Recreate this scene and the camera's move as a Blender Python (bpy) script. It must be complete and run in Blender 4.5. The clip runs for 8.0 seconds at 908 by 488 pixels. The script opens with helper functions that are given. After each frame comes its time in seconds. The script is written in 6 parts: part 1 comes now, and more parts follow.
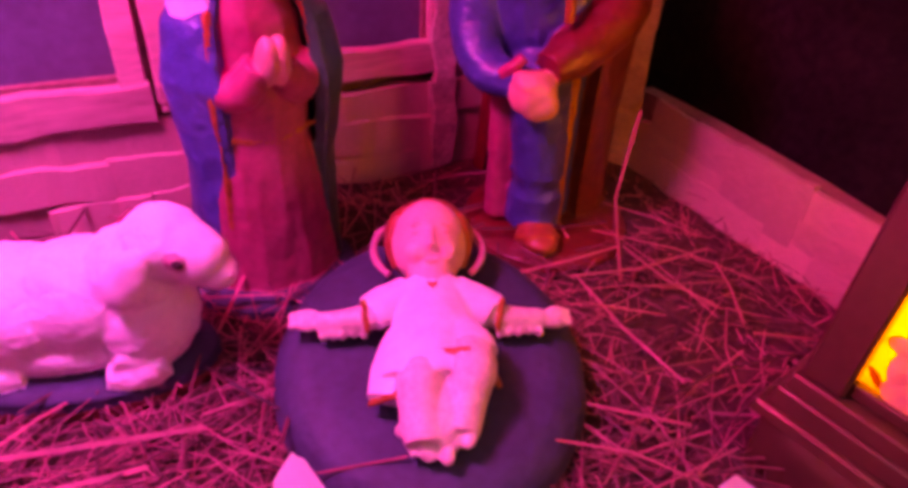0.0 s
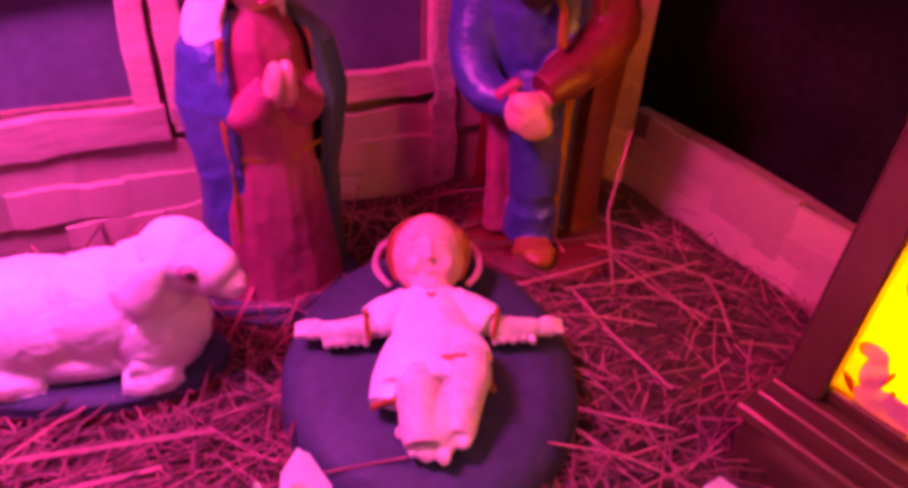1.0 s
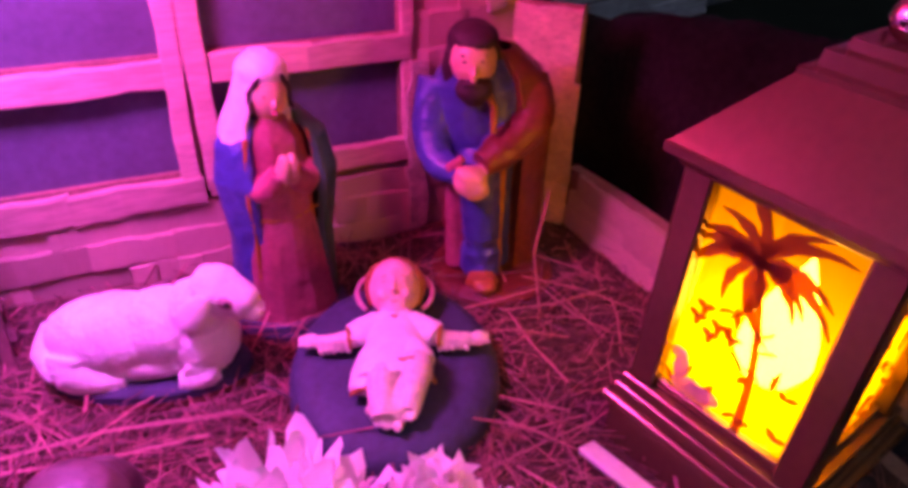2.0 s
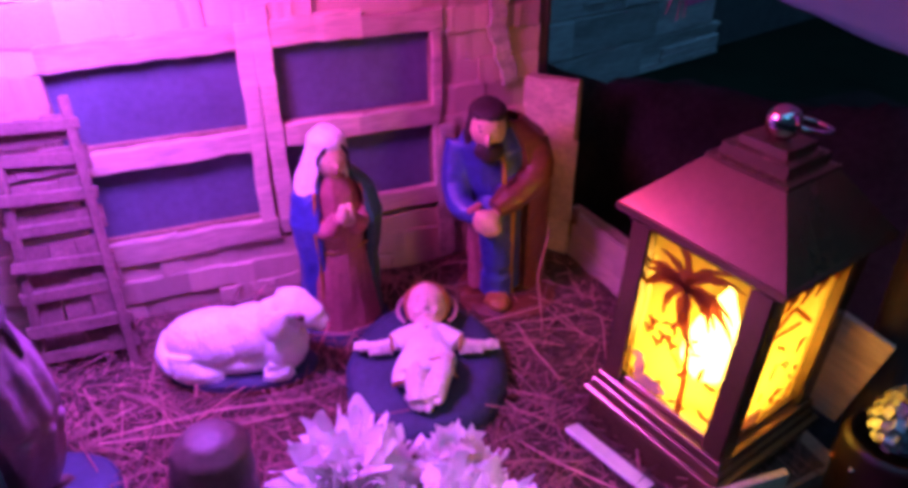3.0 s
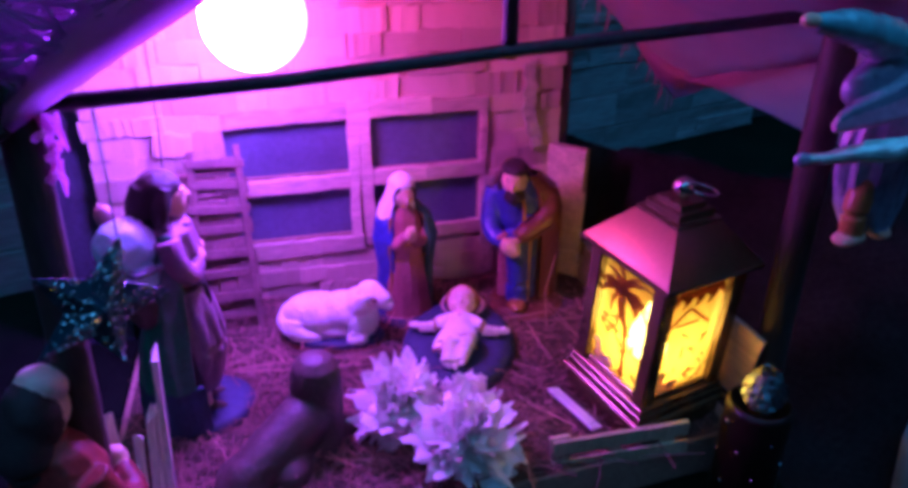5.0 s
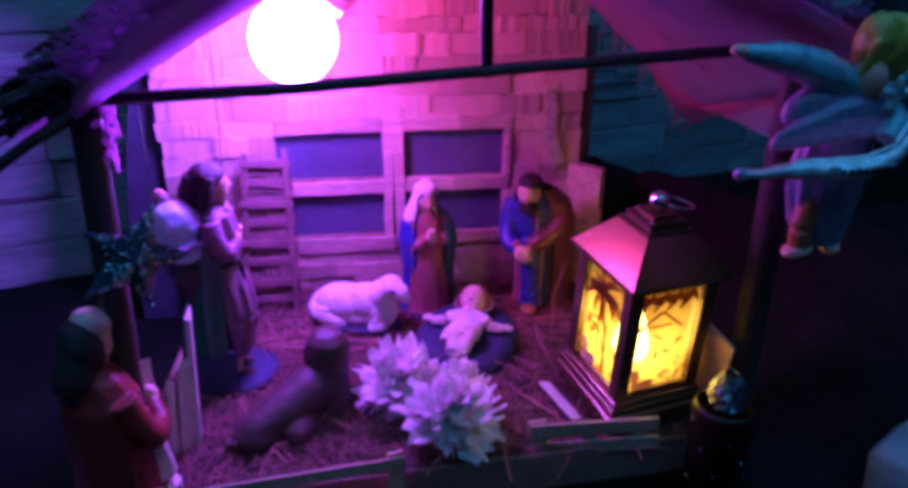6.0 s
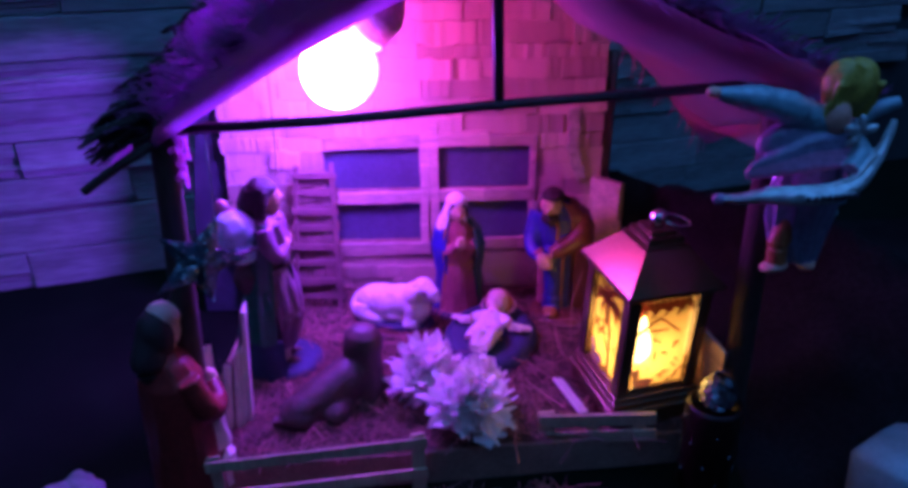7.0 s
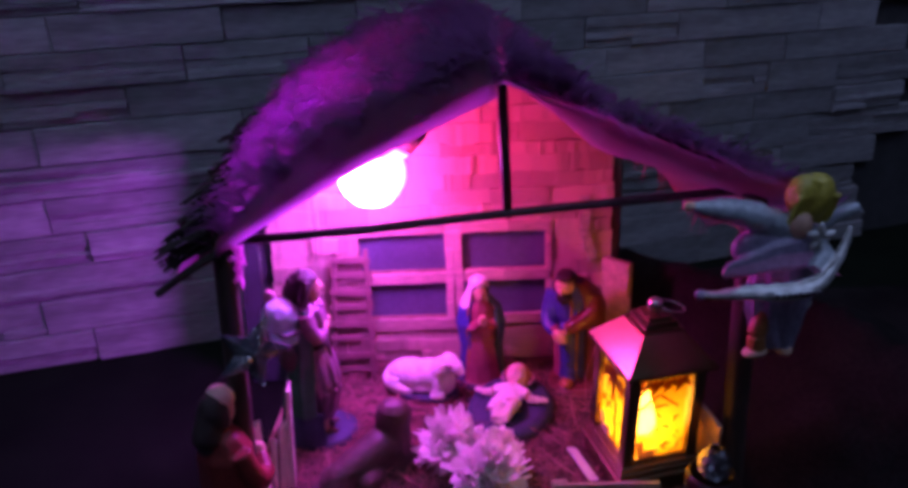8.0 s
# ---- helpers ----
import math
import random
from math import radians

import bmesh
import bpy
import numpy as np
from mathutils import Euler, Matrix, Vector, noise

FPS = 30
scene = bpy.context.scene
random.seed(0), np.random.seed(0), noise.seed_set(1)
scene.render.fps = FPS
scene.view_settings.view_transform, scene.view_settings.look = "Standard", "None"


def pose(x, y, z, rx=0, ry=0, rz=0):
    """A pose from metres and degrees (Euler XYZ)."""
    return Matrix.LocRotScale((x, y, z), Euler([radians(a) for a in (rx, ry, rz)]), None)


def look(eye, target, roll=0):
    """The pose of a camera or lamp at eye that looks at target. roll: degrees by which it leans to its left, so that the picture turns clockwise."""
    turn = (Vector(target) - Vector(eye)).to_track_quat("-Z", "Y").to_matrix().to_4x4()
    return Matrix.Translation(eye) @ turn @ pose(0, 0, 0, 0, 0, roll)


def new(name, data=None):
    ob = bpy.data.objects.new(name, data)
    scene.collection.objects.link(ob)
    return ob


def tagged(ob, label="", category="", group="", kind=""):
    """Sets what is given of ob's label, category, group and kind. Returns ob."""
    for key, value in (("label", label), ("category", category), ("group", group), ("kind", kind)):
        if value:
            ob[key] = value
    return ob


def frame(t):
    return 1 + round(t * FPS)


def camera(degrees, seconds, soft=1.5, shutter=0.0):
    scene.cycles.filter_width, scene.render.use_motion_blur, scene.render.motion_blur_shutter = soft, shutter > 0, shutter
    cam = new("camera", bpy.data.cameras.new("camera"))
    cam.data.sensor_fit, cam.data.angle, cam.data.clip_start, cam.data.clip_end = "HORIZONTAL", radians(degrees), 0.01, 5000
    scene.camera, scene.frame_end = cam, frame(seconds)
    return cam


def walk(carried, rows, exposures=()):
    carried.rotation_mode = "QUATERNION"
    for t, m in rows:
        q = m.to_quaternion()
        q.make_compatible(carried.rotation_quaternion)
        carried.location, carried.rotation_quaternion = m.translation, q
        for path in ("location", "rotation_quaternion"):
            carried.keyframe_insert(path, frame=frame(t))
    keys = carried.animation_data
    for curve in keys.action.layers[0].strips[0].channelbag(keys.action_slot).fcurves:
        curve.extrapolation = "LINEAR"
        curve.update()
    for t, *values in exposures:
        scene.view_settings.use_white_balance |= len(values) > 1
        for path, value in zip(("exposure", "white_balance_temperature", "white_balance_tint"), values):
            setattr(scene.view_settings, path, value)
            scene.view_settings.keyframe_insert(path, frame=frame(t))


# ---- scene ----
from mathutils.bvhtree import BVHTree

cam = camera(64.4, 8.0, soft=4.2)
PATH = [
    (0, (-0.005, -0.014, 0.148), (0.725, 1.451, -1.001), 3.4),
    (0.5, (-0.001, -0.01, 0.143), (0.758, 1.447, -0.998), 4.2),
    (1, (-0.007, -0.023, 0.153), (0.718, 1.473, -0.958), 3.0),
    (1.5, (-0.007, -0.053, 0.176), (0.691, 1.468, -0.919), 1.9),
    (2.8, (-0.032, -0.146, 0.246), (0.623, 1.442, -0.778), 0.6),
    (3, (-0.034, -0.157, 0.254), (0.576, 1.448, -0.771), -0.3),
    (3.5, (-0.043, -0.189, 0.272), (0.534, 1.449, -0.721), -0.2),
    (4, (-0.049, -0.218, 0.281), (0.505, 1.435, -0.698), -0.2),
    (4.5, (-0.047, -0.265, 0.305), (0.436, 1.439, -0.623), 0.1),
    (5, (-0.054, -0.308, 0.318), (0.371, 1.417, -0.6), 0.2),
    (6.3, (0.004, -0.389, 0.332), (0.136, 1.422, -0.508), -0.1),
    (6.5, (0.007, -0.397, 0.342), (0.115, 1.413, -0.503), -0.4),
    (7, (0.012, -0.429, 0.357), (0.047, 1.381, -0.494), -0.7),
    (7.5, (0.02, -0.455, 0.398), (-0.021, 1.39, -0.373), -2.8),
    (8, (0.026, -0.479, 0.412), (-0.036, 1.385, -0.312), -2.6),
]
# seconds, stops, kelvin, tint
EXPOSURES = [
    (0.0, 1.23, 20000, 67),
    (1.0, 1.29, 18500, 66),
    (1.6, 1.37, 13500, 54),
    (2.8, 1.22, 5200, -34),
    (5.0, 0.90, 3950, -36),
    (6.8, 0.52, 4000, -10),
    (7.5, 0.55, 5100, 16),
    (8.0, 0.80, 7500, 24),
]
walk(cam, [(t, look(eye, target, roll)) for t, eye, target, roll in PATH], EXPOSURES)

# ---- light: a dim blue night room, a coloured bulb, an electric candle ----
world = bpy.data.worlds.new("night")
scene.world = world
world.use_nodes = True
world.node_tree.nodes["Background"].inputs["Color"].default_value = (0.17, 0.26, 0.55, 1)
world.node_tree.nodes["Background"].inputs["Strength"].default_value = 1.10
BULB = 78.0
FLAME = 16.0


# ---- materials ----
def mat(name, color, rough=0.6, metal=0.0, grain=0.004, var=0.25, bump=0.25, stain=0.03, stain_amount=0.25,
        stretch=(1, 1, 1), by_object=0.0, by_island=0.0, coat=0.0):
    m = bpy.data.materials.new(name)
    m.use_nodes = True
    nt = m.node_tree
    n, l = nt.nodes, nt.links
    b = n["Principled BSDF"]
    b.inputs["Roughness"].default_value = rough
    b.inputs["Metallic"].default_value = metal
    b.inputs["Coat Weight"].default_value = coat
    b.inputs["Coat Roughness"].default_value = 0.12
    tc = n.new("ShaderNodeTexCoord")
    mp = n.new("ShaderNodeMapping")
    mp.inputs["Scale"].default_value = stretch
    l.new(tc.outputs["Object"], mp.inputs["Vector"])
    fine = n.new("ShaderNodeTexNoise")
    fine.inputs["Scale"].default_value = 1 / grain
    fine.inputs["Detail"].default_value = 5
    big = n.new("ShaderNodeTexNoise")
    big.inputs["Scale"].default_value = 1 / stain
    big.inputs["Detail"].default_value = 3
    l.new(mp.outputs[0], fine.inputs["Vector"])
    l.new(mp.outputs[0], big.inputs["Vector"])

    def ranged(src, amount):
        r = n.new("ShaderNodeMapRange")
        r.inputs["From Min"].default_value, r.inputs["From Max"].default_value = 0.25, 0.75
        r.inputs["To Min"].default_value, r.inputs["To Max"].default_value = 1 - amount, 1 + amount
        l.new(src, r.inputs["Value"])
        return r.outputs[0]

    def times(a, c):
        q = n.new("ShaderNodeMath")
        q.operation = "MULTIPLY"
        l.new(a, q.inputs[0])
        l.new(c, q.inputs[1])
        return q.outputs[0]

    f = times(ranged(fine.outputs["Fac"], var), ranged(big.outputs["Fac"], stain_amount))
    for amount, kind, out in ((by_object, "ShaderNodeObjectInfo", "Random"), (by_island, "ShaderNodeNewGeometry", "Random Per Island")):
        if amount:
            g = n.new(kind)
            r = n.new("ShaderNodeMapRange")
            r.inputs["To Min"].default_value, r.inputs["To Max"].default_value = 1 - amount, 1 + amount
            l.new(g.outputs[out], r.inputs["Value"])
            f = times(f, r.outputs[0])
    hsv = n.new("ShaderNodeHueSaturation")
    hsv.inputs["Color"].default_value = (*color, 1)
    l.new(f, hsv.inputs["Value"])
    l.new(hsv.outputs[0], b.inputs["Base Color"])
    if bump:
        bp = n.new("ShaderNodeBump")
        bp.inputs["Strength"].default_value = bump
        bp.inputs["Distance"].default_value = grain * 0.4
        l.new(fine.outputs["Fac"], bp.inputs["Height"])
        l.new(bp.outputs[0], b.inputs["Normal"])
    return m


def see_through(m, amount, tint, clear=0.0, clear_tint=None):
    """Lets thin material pass light: some translucent, some clear."""
    nt = m.node_tree
    n, l = nt.nodes, nt.links
    out = n["Material Output"]
    b = n["Principled BSDF"]
    tr = n.new("ShaderNodeBsdfTranslucent")
    tr.inputs["Color"].default_value = (*tint, 1)
    mix = n.new("ShaderNodeMixShader")
    mix.inputs[0].default_value = amount
    l.new(b.outputs[0], mix.inputs[1])
    l.new(tr.outputs[0], mix.inputs[2])
    last = mix
    if clear:
        cl = n.new("ShaderNodeBsdfTransparent")
        cl.inputs["Color"].default_value = (*(clear_tint or tint), 1)
        last = n.new("ShaderNodeMixShader")
        last.inputs[0].default_value = clear
        l.new(mix.outputs[0], last.inputs[1])
        l.new(cl.outputs[0], last.inputs[2])
    l.new(last.outputs[0], out.inputs["Surface"])
    return m


def glowing(name, color, strength, second=None):
    m = bpy.data.materials.new(name)
    m.use_nodes = True
    nt = m.node_tree
    n, l = nt.nodes, nt.links
    n.remove(n["Principled BSDF"])
    e = n.new("ShaderNodeEmission")
    e.inputs["Color"].default_value = (*color, 1)
    e.inputs["Strength"].default_value = strength
    if second:
        # emission shifts along this axis to a dimmer second colour, tinting that side's light
        tc = n.new("ShaderNodeTexCoord")
        sp = n.new("ShaderNodeVectorMath")
        sp.operation = "DOT_PRODUCT"
        sp.inputs[1].default_value = (0.93, 0.25, 0.25)
        l.new(tc.outputs["Object"], sp.inputs[0])
        r = n.new("ShaderNodeMapRange")
        r.inputs["From Min"].default_value, r.inputs["From Max"].default_value = -0.014, 0.012
        l.new(sp.outputs["Value"], r.inputs["Value"])
        mx = n.new("ShaderNodeMixRGB")
        mx.inputs[1].default_value = (*color, 1)
        mx.inputs[2].default_value = (*second, 1)
        l.new(r.outputs[0], mx.inputs[0])
        l.new(mx.outputs[0], e.inputs["Color"])
    l.new(e.outputs[0], n["Material Output"].inputs["Surface"])
    return m


M_STONE = mat("split_stone", (0.29, 0.285, 0.28), 0.85, grain=0.006, var=0.22, bump=0.5, stain=0.05, stain_amount=0.4, stretch=(0.3, 1, 1.8), by_object=0.22)
M_PLASTER = mat("dark_plaster", (0.10, 0.09, 0.09), 0.9, grain=0.01, var=0.2, stain=0.3)
M_MORTAR = mat("mortar", (0.06, 0.06, 0.06), 0.95, bump=0.4)
M_CARD = mat("pale_card_wood", (0.52, 0.36, 0.28), 0.7, grain=0.003, var=0.2, stain=0.015, stain_amount=0.25, stretch=(0.25, 1, 1.5), by_object=0.22)
M_STRIP = mat("weathered_card_wood", (0.47, 0.40, 0.30), 0.75, grain=0.002, var=0.3, stain=0.012, stain_amount=0.3)
M_LADDER = mat("brown_stick", (0.18, 0.09, 0.08), 0.7, grain=0.002, var=0.3, stain=0.02, stain_amount=0.3)
M_WOOD = mat("stick_wood", (0.50, 0.36, 0.22), 0.65, grain=0.002, var=0.25, stain=0.02, stain_amount=0.25, stretch=(1, 1, 0.2))
M_STAKE = mat("raw_pale_stick", (0.78, 0.68, 0.56), 0.6, grain=0.002, var=0.2, stain=0.02, stain_amount=0.2, stretch=(1, 1, 0.2))
M_GLUE = mat("brown_board", (0.30, 0.18, 0.12), 0.8, grain=0.003)
M_SLATE = mat("dark_board", (0.10, 0.10, 0.15), 0.55, grain=0.004, var=0.15, bump=0.1, stain=0.05, stain_amount=0.25)
M_ENDBOARD = mat("dark_card", (0.045, 0.045, 0.062), 0.8, grain=0.004, var=0.25, stain=0.03)
M_DARKWOOD = mat("dark_wood", (0.058, 0.036, 0.026), 0.6, grain=0.003, var=0.35, stretch=(1, 1, 0.25))
M_ROD = mat("dark_rod", (0.085, 0.07, 0.08), 0.38, grain=0.004)
# thatch, lining and edging pass violet-tinted light in place of the bulb's bloom
M_THATCH = see_through(mat("brown_thatch", (0.055, 0.034, 0.027), 0.9, grain=0.002, var=0.5, bump=0.5, by_island=0.4), 0.72, (0.80, 0.47, 0.80))
M_LINING = see_through(mat("cloth_lining", (0.55, 0.24, 0.25), 0.9, grain=0.0015, var=0.2, bump=0.4, stain=0.03, stain_amount=0.2), 0.58, (0.9, 0.5, 0.85), 0.16, (0.95, 0.7, 0.95))
M_STALK = mat("dark_stalk", (0.040, 0.026, 0.024), 0.85, grain=0.002, var=0.4, bump=0.4, by_island=0.3)
M_EDGING = see_through(mat("dark_edging_cloth", (0.10, 0.06, 0.07), 0.9, grain=0.0015, var=0.3, bump=0.5, stain=0.02, stain_amount=0.3), 0.62, (0.85, 0.55, 0.85))
# base reddened for the magenta light; strong per-piece tone adds the deep shade
M_STRAW = mat("straw", (0.27, 0.10, 0.092), 0.6, grain=0.004, var=0.3, bump=0.1, by_island=0.88)
M_SOIL = mat("brown_litter", (0.07, 0.036, 0.022), 0.95, grain=0.003, var=0.5, bump=0.6)
M_GROUND = mat("dark_green_cloth", (0.006, 0.009, 0.005), 0.9, grain=0.002, var=0.4, bump=0.5, stain=0.06, stain_amount=0.4)
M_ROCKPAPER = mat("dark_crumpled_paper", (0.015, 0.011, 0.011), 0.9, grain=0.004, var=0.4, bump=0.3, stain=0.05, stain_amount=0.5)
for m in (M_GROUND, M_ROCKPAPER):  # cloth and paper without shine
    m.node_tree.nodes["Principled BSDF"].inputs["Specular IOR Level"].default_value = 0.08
M_WHITE = mat("white_paint", (0.78, 0.74, 0.68), 0.45, grain=0.003, var=0.08, bump=0.15, stain=0.015, stain_amount=0.1, coat=0.2)
M_WOOL = mat("white_wool_plaster", (0.80, 0.77, 0.72), 0.7, grain=0.0022, var=0.05, bump=0.45, stain=0.012, stain_amount=0.12)
M_BABY = mat("pale_baby_skin_paint", (0.74, 0.50, 0.40), 0.45, grain=0.002, var=0.1, bump=0.15)
M_CREAM = mat("worn_plaster", (0.70, 0.62, 0.48), 0.6, grain=0.002, var=0.2, bump=0.3)
M_BLUE = mat("blue_glaze", (0.045, 0.055, 0.26), 0.38, grain=0.0045, var=0.25, bump=0.8, coat=0.18)
M_NAVY = mat("navy_paint", (0.030, 0.038, 0.072), 0.7, grain=0.003, var=0.2, bump=0.2, stain=0.015)
M_ROSE = mat("rose_paint", (0.36, 0.10, 0.12), 0.5, grain=0.003, var=0.2, bump=0.25, coat=0.06)
M_PALEROSE = mat("pale_rose_paint", (0.48, 0.28, 0.28), 0.45, grain=0.003, var=0.15, bump=0.2, coat=0.2)
M_DUSTROSE = mat("dusty_rose_paint", (0.25, 0.12, 0.18), 0.45, grain=0.003, var=0.15, bump=0.2, coat=0.2)
M_BROWN = mat("brown_glaze", (0.15, 0.038, 0.016), 0.42, grain=0.003, var=0.25, bump=0.3, coat=0.15)
M_GREEN = mat("dark_green_glaze", (0.03, 0.12, 0.06), 0.35, grain=0.003, var=0.25, bump=0.2, coat=0.4)
M_GOLD = mat("gold_line", (0.40, 0.19, 0.04), 0.4, metal=0.3, grain=0.002)
M_SKIN = mat("skin_paint", (0.66, 0.40, 0.27), 0.4, grain=0.003, var=0.1, bump=0.1, coat=0.2)
M_HAIR = mat("dark_hair_paint", (0.034, 0.018, 0.017), 0.7, grain=0.002, var=0.3, bump=0.5, coat=0.0)
M_BLOND = mat("yellow_hair_paint", (0.42, 0.36, 0.05), 0.4, grain=0.002, var=0.3, bump=0.4)
M_OCHRE = mat("ochre_hair_paint", (0.34, 0.13, 0.04), 0.4, grain=0.002, var=0.2, bump=0.3)
M_RED = mat("red_robe_paint", (0.20, 0.022, 0.018), 0.5, grain=0.003, var=0.25, bump=0.2)
M_ANIMAL = mat("brown_animal_paint", (0.085, 0.042, 0.036), 0.55, grain=0.003, var=0.25, bump=0.3)
M_PETAL = see_through(mat("white_petal_cloth", (0.92, 0.86, 0.82), 0.6, grain=0.0015, var=0.06, bump=0.2, by_island=0.08), 0.38, (0.95, 0.9, 0.85))
M_STEM = mat("dark_stem", (0.03, 0.05, 0.02), 0.7)
M_COPPER = mat("bronze_lacquer", (0.20, 0.125, 0.062), 0.26, metal=0.66, grain=0.003, var=0.1, bump=0.05, stain=0.03, stain_amount=0.12)
M_CHROME = mat("chrome", (0.7, 0.68, 0.66), 0.12, metal=1.0, bump=0.0)
M_PRINT = see_through(mat("dark_print", (0.10, 0.05, 0.015), 0.7), 0.40, (0.60, 0.27, 0.05), 0.42)
M_PRINTPALE = see_through(mat("pale_print", (0.65, 0.5, 0.35), 0.7), 0.4, (0.9, 0.6, 0.3))
M_WAX = see_through(mat("ivory_wax", (0.80, 0.66, 0.38), 0.5), 0.5, (1.0, 0.75, 0.30))
M_GLITTER = mat("silver_glitter", (0.30, 0.31, 0.33), 0.25, metal=1.0, grain=0.0012, var=0.3, bump=1.0)
M_FLAKE = mat("glitter_flake", (0.92, 0.95, 0.97), 0.22, metal=0.9, grain=0.002, bump=0.0, by_island=0.5)
M_JAR = mat("dark_red_glass_jar", (0.016, 0.006, 0.004), 0.42, grain=0.01, coat=0.1)
M_JAR.node_tree.nodes["Principled BSDF"].inputs["Specular IOR Level"].default_value = 0.25
M_AQUA = mat("pale_aqua_satin", (0.36, 0.44, 0.46), 0.2, grain=0.004, var=0.25, bump=0.6, coat=0.8)
M_PALEAQUA = mat("pale_aqua_paint", (0.55, 0.82, 0.86), 0.4, grain=0.004, var=0.12, bump=0.3, coat=0.3)
M_LILAC = mat("lilac_satin", (0.28, 0.25, 0.36), 0.25, grain=0.004, var=0.2, bump=0.5, coat=0.6)
M_PINKSATIN = mat("pink_satin", (0.55, 0.30, 0.48), 0.28, grain=0.004, var=0.2, bump=0.3, coat=0.4)
M_PRINTDARK = mat("dark_stroke", (0.03, 0.02, 0.03), 0.6)
M_SHEEN = mat("pearl_ribbon", (0.56, 0.58, 0.54), 0.16, metal=0.4, grain=0.006, var=0.3, bump=0.3)
M_BOX = mat("white_plastic", (0.36, 0.40, 0.41), 0.4, grain=0.004, var=0.1)
M_MINT = mat("green_label", (0.06, 0.30, 0.16), 0.5)
M_NAVYLEAF = mat("dark_blue_foil", (0.05, 0.075, 0.11), 0.35, metal=0.5, grain=0.001, var=0.5, bump=0.8)
M_SOCKET = mat("socket_plastic", (0.42, 0.40, 0.42), 0.4)
M_BULB = glowing("bulb_glow", (0.85, 0.16, 2.0), BULB, (0.30, 0.011, 0.085))
M_FLAME = glowing("flame_glow", (1.0, 0.78, 0.50), FLAME)
M_PANE = see_through(mat("amber_pane", (0.58, 0.40, 0.08), 0.25, grain=0.006, var=0.25, bump=0.1), 0.88, (1.0, 0.60, 0.07), 0.60, (1.0, 0.79, 0.38))


# ---- shape helpers ----
def finish(bm, name, mats, smooth=True):
    me = bpy.data.meshes.new(name)
    bmesh.ops.recalc_face_normals(bm, faces=bm.faces)
    for f in bm.faces:
        f.smooth = smooth
    bm.to_mesh(me)
    bm.free()
    for m in mats if isinstance(mats, (list, tuple)) else [mats]:
        me.materials.append(m)
    return me


def part(name, bm, material, parent, label="", smooth=False):
    ob = new(name, finish(bm, name, material, smooth))
    ob.parent = parent
    if label:
        tagged(ob, label)
    return ob


def thing(name, m, label, category, group="", kind=""):
    ob = new(name)
    ob.empty_display_size = 0.01
    ob.matrix_world = m
    return tagged(ob, label, category, group, kind)


def box(bm, size, at=(0, 0, 0), m=None, bevel=0.0, mi=0, wob=0.0):
    got = bmesh.ops.create_cube(bm, size=1.0)
    vs = got["verts"]
    t = (m or Matrix()) @ Matrix.Translation(at) @ Matrix.Diagonal((*size, 1))
    bmesh.ops.transform(bm, matrix=t, verts=vs)
    if wob:
        for v in vs:
            v.co += Vector([random.uniform(-wob, wob) for _ in range(3)])
    fs = list({f for v in vs for f in v.link_faces})
    for f in fs:
        f.material_index = mi
    if bevel:
        es = list({e for v in vs for e in v.link_edges})
        r = bmesh.ops.bevel(bm, geom=es, offset=bevel, segments=1, affect="EDGES")
        for f in r["faces"]:
            f.material_index = mi
    return bm


def ragged(bm, size, m, rng, n=6, amp=0.08):
    """A torn slat along x: its long edges wander and its front is uneven."""
    sx, sy, sz = size
    rows = []
    lo, hi = 0.0, 0.0
    for i in range(n + 1):
        u = i / n - 0.5
        lo = 0.5 * lo + rng.uniform(-amp, amp)
        hi = 0.5 * hi + rng.uniform(-amp, amp)
        end = rng.uniform(-0.25, 0.25) / n if i in (0, n) else rng.uniform(-0.3, 0.3) / n
        f = rng.uniform(-0.12, 0.12)
        rows.append([bm.verts.new(m @ Vector(((u + end) * sx, py * sy, pz * sz))) for py, pz in ((0.5, -0.5 + lo), (-0.36 + f, -0.5 + lo), (-0.5 + f, -0.44 + lo), (-0.5 + f, 0.44 + hi), (-0.36 + f, 0.5 + hi), (0.5, 0.5 + hi))])
    for r0, r1 in zip(rows, rows[1:]):
        for k in range(6):
            bm.faces.new((r0[k], r0[(k + 1) % 6], r1[(k + 1) % 6], r1[k]))
    bm.faces.new(rows[0][::-1])
    bm.faces.new(rows[-1])
    bmesh.ops.recalc_face_normals(bm, faces=bm.faces)
    return bm


def blob(bm, at, radii, mi=0, rot=(0, 0, 0), seg=16, rough=0.0):
    seg = seg * 2 if seg >= 10 else seg
    got = bmesh.ops.create_uvsphere(bm, u_segments=seg, v_segments=max(6, seg * 2 // 3), radius=1.0)
    vs = got["verts"]
    t = Matrix.LocRotScale(Vector(at), Euler([radians(a) for a in rot]), Vector(radii))
    bmesh.ops.transform(bm, matrix=t, verts=vs)
    if rough:
        for v in vs:
            v.co += noise.noise_vector(v.co * 160) * rough
    for f in {f for v in vs for f in v.link_faces}:
        f.material_index = mi
    return bm


